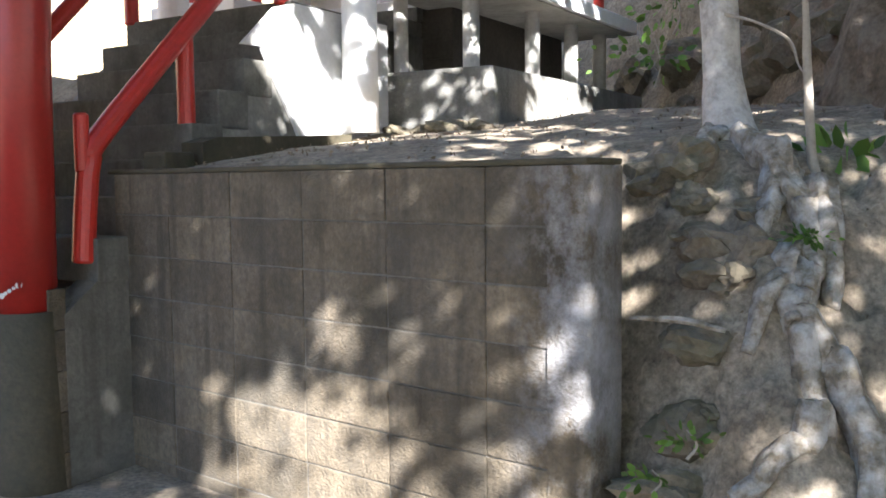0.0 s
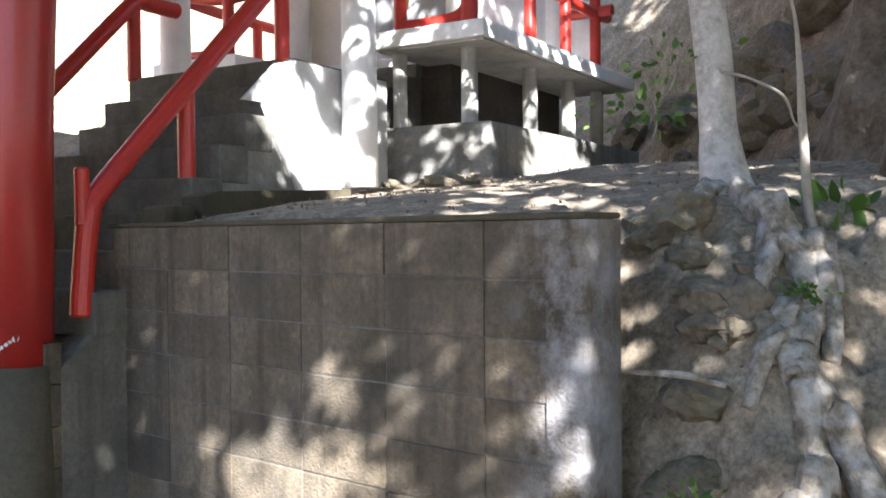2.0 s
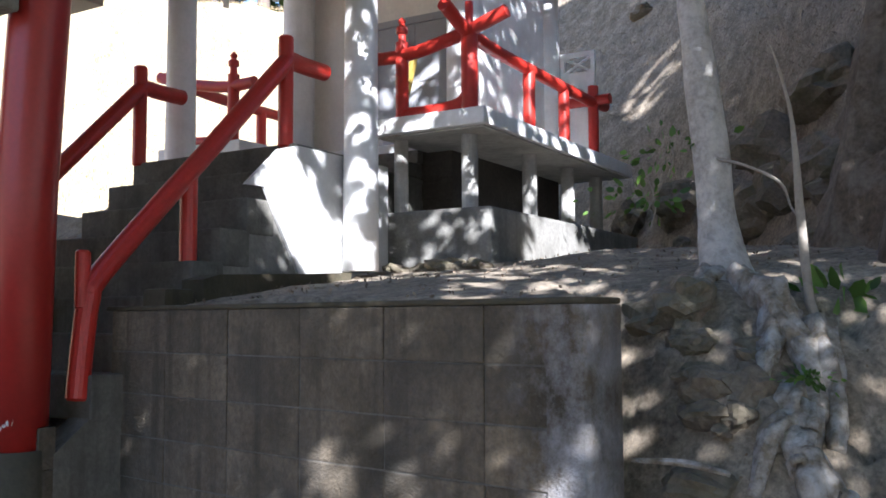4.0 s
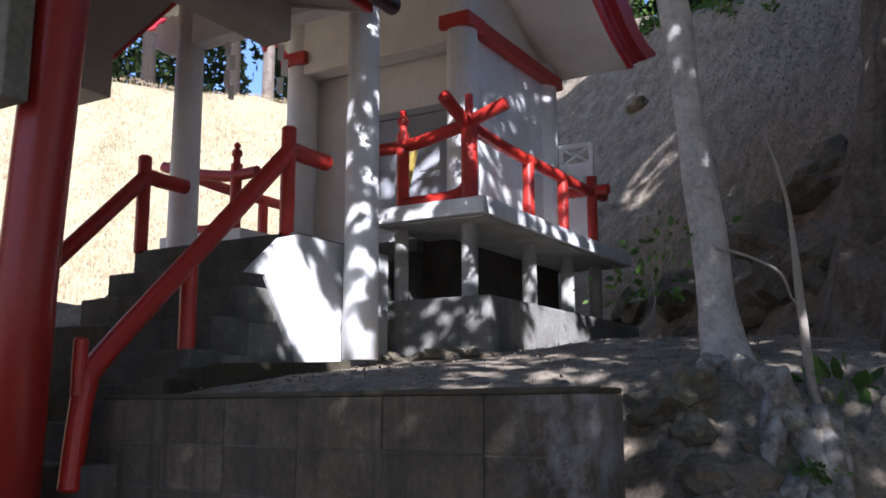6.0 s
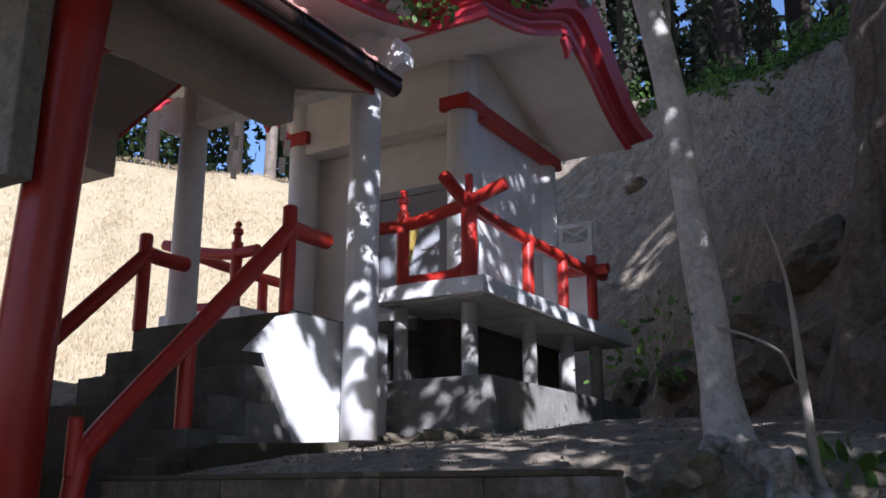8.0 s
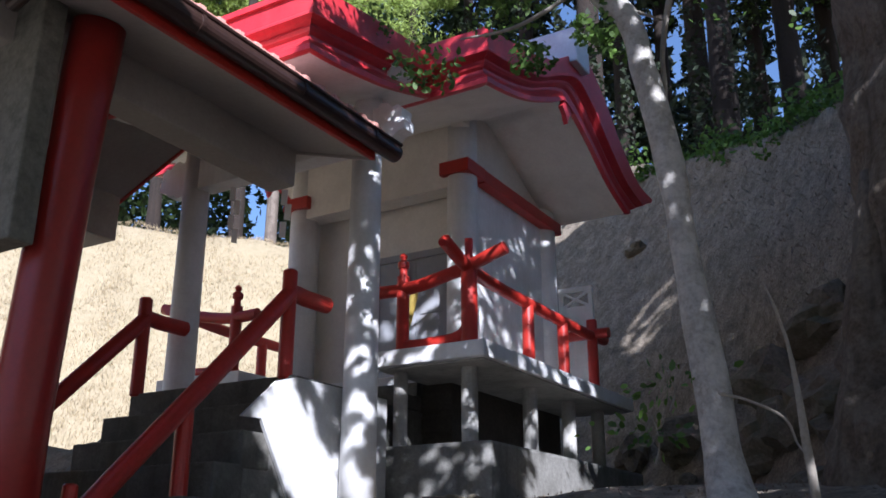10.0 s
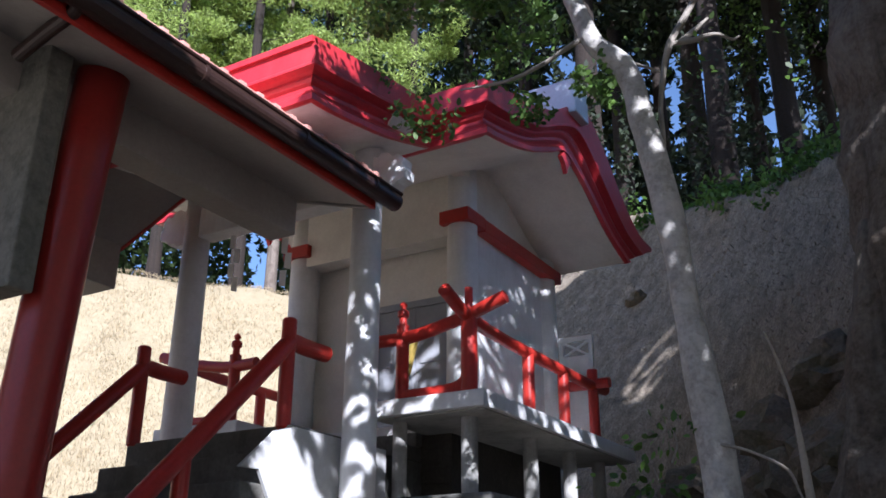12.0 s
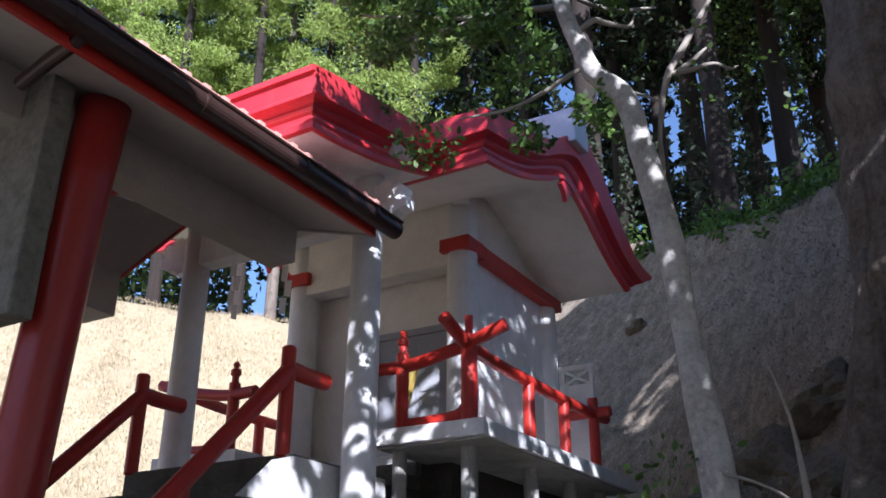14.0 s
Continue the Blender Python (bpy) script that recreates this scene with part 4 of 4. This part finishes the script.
def big_tree(name, label, x, y, r, high, crown_low, mat, leaf_mat, seed, count, leaf, spread, lean=(0, 0), slim=0.42, droop=0.3):
    t = thing(name, label, "tree", Matrix.Translation((x, y, ground_z(x, y) - 0.15)), group=name + " stand")
    rng = np.random.default_rng(seed)
    line = [(lean[0] * k**2, lean[1] * k**2, high * k, r * (1.25 if k == 0 else 1 - 0.75 * k)) for k in (0, 0.04, 0.25, 0.5, 0.75, 1.0)]
    part("trunk", limb(line, 4, 14, 0.16, seed), mat, t, smooth=True)
    centres, sizes = [], []
    for k in range(int(10 + 10 * spread)):
        f = rng.uniform(crown_low, 1.0)
        a, out = rng.uniform(0, 2 * math.pi), spread * (1.15 - 0.75 * f) * rng.uniform(0.5, 1.1)
        base = Vector((lean[0] * f**2, lean[1] * f**2, high * f))
        tip = base + Vector((math.cos(a) * out, math.sin(a) * out, rng.uniform(-0.1, 0.25) * out))
        mid = base.lerp(tip, 0.5) + Vector((0, 0, 0.06 * out))
        if k % 2 == 0:
            part("limb", limb([(*base, r * 0.16), (*mid, r * 0.1), (*tip, r * 0.03)], 3, 6, 0.1, k), mat, t)
        for w in (0.35, 0.6, 0.85, 1.0):
            centres.append(base.lerp(tip, w) + Vector(rng.normal(size=3) * 0.12 * out)), sizes.append(out * rng.uniform(0.16, 0.34))
    where = clumps(centres, np.array(sizes), count, seed + 1, 0.6)
    leaves("crown", where, np.full(len(where), leaf), leaf_mat, t, seed + 2, slim, droop)
    return t


# sunlit cypresses above the grass slope
for k, (az, d, high) in enumerate(((-26, 20, 15), (-21.5, 24, 17), (-18.3, 20.5, 15), (-15.8, 23, 17), (-13.2, 20, 16), (-11.0, 22.5, 17), (-8.2, 21, 16), (-5.4, 23.5, 17), (-2.0, 22, 16))):
    x, y = at_dist(az, d)
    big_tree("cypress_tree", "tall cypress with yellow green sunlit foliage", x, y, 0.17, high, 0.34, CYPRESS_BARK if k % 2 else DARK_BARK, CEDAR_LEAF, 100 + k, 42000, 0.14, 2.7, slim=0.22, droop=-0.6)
# cedars on the right of the hill, their shade put into dark greens and bark
for k, (az, d, high) in enumerate(((2, 24, 17), (6, 20, 16), (10.4, 15, 16), (12.5, 19, 17), (15.2, 23, 17), (17.5, 17, 16), (19.0, 14.5, 15), (21.2, 20, 16), (23.2, 16, 16), (25.5, 19, 16), (28, 14, 15), (31, 18, 16))):
    x, y = at_dist(az, d)
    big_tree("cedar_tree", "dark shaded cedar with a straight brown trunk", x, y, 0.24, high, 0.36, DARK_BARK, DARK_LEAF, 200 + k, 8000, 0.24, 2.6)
# unseen broadleaf trees added behind and beside the camera; gaps in their crowns shape the patchy shade
SHADE_TREES = ((-1.6, -5.4, 6.6), (2.4, -5.6, 6.8), (4.8, -1.2, 7.4), (5.2, 2.0, 9.0), (8.0, 5.0, 12.5), (0.4, -9.6, 11.0))


def open_share(sx, sy):
    """How open the added crowns are, set by where sun and shade are wanted at shrine height."""
    w = sy + 0.837 * (sx + 1.62) - 4.57
    s = np.full_like(sx, 0.1)
    # over the bank and the terrace
    s = np.where((sx > 1.45) & (sx < 3.1) & (sy < 0.3), np.where(sy < -0.7, 0.26, 0.1), s)
    s = np.where((sx > 1.8) & (sx < 3.1) & (sy > -0.1) & (sy < 1.1), 0.22, s)
    s = np.where((w < 0.3) & (sx < 1.25), np.where(sx > 0.5, np.where(sy > 0.6, 0.4, 0.06), 0.02), s)
    # over the block wall: thick above, open towards its foot
    z = 3 + w / 1.287
    x = sx + (z - 3) * 0.333
    wall = np.where(z > 1.02, np.where(x > -0.12, 0.16, 0.0), np.where(x > 0.0, 0.48, 0.38))
    wall = np.where(x < -1.0 + 0.82 * (z - 0.26), 0.0, wall)
    wall = np.where((z < 0.54 - 0.1 * smooth(-0.1, 0.4, x)) & (x > -1.08), np.where(x < 0.2, 0.86, 0.92), wall)
    s = np.where((w < -1.95) & (sx < 1.45), wall, s)
    s = np.where((sx > 1.45 - 0.2 * (w > -1.95)) & (sx < 1.8) & (sy < 0.6) & (sy > -0.9), 0.05, s)
    # over the shrine
    s = np.where((w > 0.3) & (sy < 9.8) & (sx < 2.0), 0.5, s)
    s = np.where((w > 0.3) & (sy < 5.0) & (sx > 1.15), 0.1, s)
    s = np.where((sx < -0.78) & (sy < 6.4), 0.0, s)
    s = np.where((sx > -0.8) & (sx < 0.12) & (w > 0.0) & (sy > 3.2) & (sy < 5.1), np.where(sy < 4.68 - 0.93 * (sx + 0.72), 0.97, 0.14), s)
    s = np.where(((sx - 1.3) / 0.3) ** 2 + ((sy - 5.0) / 0.85) ** 2 < 1, 1.0, s)
    s = np.where((sx < -1.1) & (sy > 5.3), 1.0, s)
    s = np.where((sy > 9.8) & (sx < 0.0), smooth(0.0, -1.0, sx), s)
    s = np.where((sx > 2.6) & (sy > 0.3), 0.04, s)
    s = np.where((sx > 1.6) & (sy > 5.2), 0.0, s)
    s = np.where((sy > 12) & (sx > 0.0), 0.0, s)
    s = np.where(((sx - 2.2) / 0.24) ** 2 + ((sy - 13.1) / 0.75) ** 2 < 1, 0.55, s)
    lean = np.interp(sy, (1.7, 3.5, 5.5, 6.4, 8.0), (1.59, 1.17, 0.57, 0.15, -0.4))
    s = np.where((np.abs(sx - lean) < 0.15) & (sy > 1.3) & (sy < 6.2), np.where(sy < 4.4, 0.03, 0.32), s)
    s = np.where((sy > 6.4) & (sy < 8.2) & (sx > -0.6) & (sx < 1.2), 0.6, s)
    # denser leaves, added to shade the gable boards
    s = np.where((sx > -1.3) & (sx < -0.55) & (sy > 6.7 + 2.69 * (sx + 1.2)) & (sy < 7.3 + 2.51 * (sx + 1.29)), 0.2, s)
    s = np.where((sy > 8.3) & (sx > -0.3) & (sx < 1.6) & (sy < 12), 0.09, s)
    # and half-open ones, set to fleck the porch pillar with sun
    s = np.where((np.abs(sx + 0.91 - 0.2116 * (7.78 - sy)) < 0.14) & (sy > 4.2) & (sy < 7.9), 0.45, s)
    s = np.where((sx + 0.69) ** 2 + ((sy - 7.72) * 0.6) ** 2 < 0.03, 0.9, s)
    return np.where(sy < -4, 0.12, s)


def shade_crowns():
    rng = np.random.default_rng(21)
    n = 350000
    sx, sy = rng.uniform(-3.4, 6.0, n), rng.uniform(-4, 19.5, n)
    back = rng.uniform(size=n) < 0.14
    sx, sy = np.where(back, rng.uniform(-6, 7, n), sx), np.where(back, rng.uniform(-12, -4, n), sy)
    z = rng.uniform(4.4, 6.0, n) + smooth(3.0, 11, sy) * 3.5 + smooth(10, 20, sy) * 4
    x, y = sx + (z - 3) * TRAVEL.x / TRAVEL.z, sy + (z - 3) * TRAVEL.y / TRAVEL.z
    field = np.array([noise.noise(Vector((a * 11.5, b * 6.8, 0.3))) + 0.4 * noise.noise(Vector((a * 23.0, b * 13.5, 4.1))) + 0.2 * noise.noise(Vector((a * 1.9, b * 1.2, 9.1))) for a, b in zip(sx, sy)])
    rank = np.argsort(np.argsort(field)) / n
    keep = rank >= open_share(sx, sy)
    p = np.stack([x, y, z], 1)[keep]
    # the densest crown, nearest the hall, added to shade the stairs and the column
    m = 60000
    ex, ey, ez = rng.uniform(-3.4, -0.86, m), rng.uniform(-1, 5.2, m), rng.uniform(9.0, 11.5, m)
    # and high tops, added to shade the cedars
    ex, ey, ez = np.concatenate([ex, rng.uniform(1.8, 10, m)]), np.concatenate([ey, rng.uniform(19, 33, m)]), np.concatenate([ez, rng.uniform(12.5, 15, m)])
    p = np.concatenate([p, np.stack([ex + (ez - 3) * TRAVEL.x / TRAVEL.z, ey + (ez - 3) * TRAVEL.y / TRAVEL.z, ez], 1)])
    trunks = np.array([t[:2] for t in SHADE_TREES])
    near = np.argmin(((p[:, None, :2] - trunks[None]) ** 2).sum(-1), 1)
    for k, (tx, ty, high) in enumerate(SHADE_TREES):
        t = thing("shade_tree", "unseen evergreen tree with small leaves, added for its patchy shade", "tree", Matrix(), group="shade trees")
        base = ground_z(tx, ty) - 0.2
        part("trunk", limb([(tx, ty, base, 0.24), (tx, ty, base + 0.4, 0.19), (tx, ty, 5, 0.16), (tx, ty, high, 0.08)], 4, 12, 0.12, k), DARK_BARK, t, smooth=True)
        mine = p[near == k]
        for m in range(10):
            tip = mine[rng.integers(len(mine))]
            part("limb", limb([(tx, ty, high * 0.62 + 0.25 * m, 0.05), ((tx + tip[0]) / 2, (ty + tip[1]) / 2, (high * 0.75 + tip[2]) / 2 + 0.6, 0.024), (*tip, 0.008)], 4, 7, 0.1, m), DARK_BARK, t)
        leaves("crown", mine, np.full(len(mine), 0.108), LEAF, t, 40 + k, 0.7)


shade_crowns()


def far_wood(name, label, azimuths, near, far, low, high, count, size, mat, seed, open_at, gap=None):
    """A wood behind the first trees: foliage from the ground up, with gaps where the sky comes through."""
    rng = np.random.default_rng(seed)
    az, d = rng.uniform(*azimuths, count), rng.uniform(near, far, count)
    x, y = d * np.sin(np.radians(az)), d * np.cos(np.radians(az))
    up = rng.uniform(low, high, count)
    p = np.stack([x, y, height(x, y) + up], 1)
    field = np.array([noise.noise(Vector((a * 0.55, u * 0.5, seed))) + 0.5 * noise.noise(Vector((a * 1.4, u * 1.3, seed + 5))) for a, u in zip(az, up)])
    if gap:
        field = field + 0.45 * smooth(gap[0] - 1.5, gap[0] + 0.5, up) * (1 - smooth(gap[1] - 0.5, gap[1] + 1.5, up))
    return tagged(leaves(name, p[field < open_at], np.full(int((field < open_at).sum()), size), mat, None, seed, 0.5), label, "wood", kind="stuff")


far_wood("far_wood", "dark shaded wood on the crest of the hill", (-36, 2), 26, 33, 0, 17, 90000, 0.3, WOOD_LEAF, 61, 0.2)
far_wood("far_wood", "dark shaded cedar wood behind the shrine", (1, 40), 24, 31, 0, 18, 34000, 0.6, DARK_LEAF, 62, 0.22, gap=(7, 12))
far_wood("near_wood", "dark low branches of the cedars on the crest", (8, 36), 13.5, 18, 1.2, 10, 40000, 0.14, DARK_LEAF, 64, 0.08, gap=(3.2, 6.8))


def undergrowth():
    rng = np.random.default_rng(63)
    az = rng.uniform(12, 30, 60)
    foot, slope, crest = np.interp(az, AZ_TABLE, FOOT), np.interp(az, AZ_TABLE, SLOPE), np.tan(np.radians(np.interp(az, AZ_TABLE, CREST)))
    d = (1.8 - EYE - slope * foot) / (crest - slope) * rng.uniform(0.97, 1.12, 60)
    x, y = d * np.sin(np.radians(az)), d * np.cos(np.radians(az))
    where = clumps(np.stack([x, y, height(x, y) + 0.15], 1), rng.uniform(0.15, 0.4, 60), 3600, 64)
    return tagged(leaves("undergrowth", where, np.full(len(where), 0.09), FERN, None, 65, 0.5, 0.0, True), "green ferns and saplings along the crest", "undergrowth", kind="stuff")


undergrowth()


def old_trunk():
    x, y = at_dist(32.3, 4.9)
    t = thing("old_tree", "huge old tree with rough brown bark on the bank", "tree", Matrix.Translation((x, y, 0)))
    z = 1.0
    part("trunk", limb([(-0.1, 0, z, 1.05), (-0.06, 0, z + 0.6, 0.85), (0, 0, z + 1.4, 0.66), (0.03, 0, z + 2.4, 0.56), (0.05, 0, z + 4, 0.52), (0.1, 0, z + 9, 0.42)], 6, 40, 0.2), OLD_BARK, t, smooth=True)
    for k, a in enumerate((3.1, 3.7, 4.4, 5.2)):
        dx, dy = math.cos(a), math.sin(a)
        part("buttress", limb([(dx * 0.5, dy * 0.5, z + 2.2, 0.06), (dx * 0.6, dy * 0.6, z + 1.3, 0.16), (dx * 0.78, dy * 0.78, z + 0.5, 0.2), (dx * 0.95, dy * 0.95, z - 0.2, 0.2)], 6, 14, 0.3, k), OLD_BARK, t, smooth=True)
    for k, (a, top) in enumerate(((4.25, 3.4),)):
        dx, dy = math.cos(a), math.sin(a)
        part("vine", limb([(dx * 0.86, dy * 0.86, z + 0.6, 0.01), (dx * 0.7 + 0.05, dy * 0.7, z + 1.3, 0.01), (dx * 0.61, dy * 0.61, z + 2.2, 0.008), (dx * 0.57 + 0.03, dy * 0.57, z + top, 0.005)], 6, 8, 0.1, k), TWIG, t)
    return t


old_trunk()


def rock(x, y, z, sx, sy, sz, seed):
    bm = bmesh.new()
    bmesh.ops.create_icosphere(bm, subdivisions=3, radius=1)
    off = Vector((seed * 3.1, seed * 1.7, 0))
    for v in bm.verts:
        n = v.co.normalized()
        k = 1 + 0.45 * noise.noise(n * 1.5 + off) + 0.28 * abs(noise.noise(n * 3.4 + off)) + 0.14 * noise.noise(n * 9 + off)
        v.co = Vector((n.x * sx, n.y * sy, n.z * sz)) * k
    bmesh.ops.rotate(bm, verts=bm.verts, matrix=Euler((0.25 * math.sin(seed), 0.25 * math.cos(seed * 1.7), seed * 2.1)).to_matrix())
    ob = mesh_object("rock", bm, ROCK, Matrix.Translation((x, y, z)), False)
    return tagged(ob, "brown mossy rock set in the earth bank", "rock", group="rocks in the bank")


rng = random.Random(11)
for k in range(34):
    az, d = rng.uniform(13.0, 18.5), rng.uniform(2.6, 3.6)
    x, y = at_dist(az, d)
    s = rng.uniform(0.035, 0.11)
    rock(x, y, ground_z(x, y) - s * 0.35, s * rng.uniform(0.8, 1.5), s, s * rng.uniform(0.5, 0.9), k + 1)
for k in range(26):
    az, d = rng.uniform(11, 30), 0
    d = float(np.interp(az, AZ_TABLE, FOOT)) + rng.uniform(-0.5, 1.0)
    x, y = at_dist(az, d)
    s = rng.uniform(0.1, 0.3)
    rock(x, y, ground_z(x, y) - s * 0.15, s * rng.uniform(0.8, 1.6), s, s * rng.uniform(0.6, 1.0), k + 80)
rock(2.75, 12.2, ground_z(2.75, 12.2) + 0.02, 0.2, 0.14, 0.06, 131)
# stones along the foot of the foundation
for k, (x, y, s) in enumerate(((-3.25, 5.24, 0.1), (-3.08, 5.24, 0.11), (-3.5, 5.26, 0.07), (-2.9, 5.28, 0.09))):
    p = SHRINE @ Vector((x, y, 0))
    rock(p.x, p.y, ground_z(p.x, p.y) - 0.01, s * 1.6, s, s * 0.6, k + 140)


def dry_grass(name, label, mat, seed, count, azimuths, reach, tall_range, lean_by, wide, keep_at):
    rng = np.random.default_rng(seed)
    az, d = rng.uniform(*azimuths, count), rng.uniform(*reach, count)
    x, y = d * np.sin(np.radians(az)), d * np.cos(np.radians(az))
    z = height(x, y)
    z += np.array([rough(p, q, r) for p, q, r in zip(x, y, z)])
    root_at = np.stack([x, y, z - 0.01], 1)[keep_at(x, y, z)]
    n = len(root_at)
    side = rng.normal(size=(n, 3)) * (1, 1, 0)
    side /= np.linalg.norm(side, axis=1, keepdims=True)
    lean = rng.normal(size=(n, 3)) * (lean_by, lean_by, 0)
    tall = rng.uniform(*tall_range, n)[:, None] * np.array([0, 0, 1.0])
    v = np.stack([root_at - side * wide, root_at + side * wide, root_at + lean + tall], 1).reshape(-1, 3)
    me = bpy.data.meshes.new(name)
    me.vertices.add(3 * n), me.loops.add(3 * n), me.polygons.add(n)
    me.vertices.foreach_set("co", v.astype(np.float32).ravel())
    me.loops.foreach_set("vertex_index", np.arange(3 * n, dtype=np.int32))
    me.polygons.foreach_set("loop_start", np.arange(0, 3 * n, 3, dtype=np.int32))
    me.update(calc_edges=True)
    me.materials.append(mat)
    return tagged(new(name, me), label, "grass", kind="stuff")


dry_grass("dry_grass", "short dry straw coloured grass on the slope", STRAW, 8, 90000, (-33, 1), (9.5, 18.5), (0.03, 0.09), 0.02, 0.005,
          lambda x, y, z: (0.857 * x - 0.515 * y < -6.2) | (0.515 * x + 0.857 * y > 9.5))
dry_grass("matted_grass", "matted grey brown dead grass on the shaded hillside", DEAD_GRASS, 9, 90000, (4, 34), (5, 15), (0.008, 0.03), 0.025, 0.007,
          lambda x, y, z: z > 2.5)


def fallen_leaves():
    rng = np.random.default_rng(15)
    x, y = rng.uniform(-1.5, 5.5, 6000), rng.uniform(2.4, 12.5, 6000)
    z = height(x, y)
    keep = (z > 0.3) & ((y < 7.5) | (x > 0.8))
    x, y, z = x[keep], y[keep], z[keep]
    z = z + np.array([rough(a, b, c) for a, b, c in zip(x, y, z)]) + 0.012
    ob = leaves("fallen_leaves", np.stack([x, y, z], 1), np.full(len(x), 0.022), DEAD_LEAF, None, 16, 0.5)
    return tagged(ob, "scattered brown fallen leaves on the earth", "leaf litter", kind="stuff")


fallen_leaves()
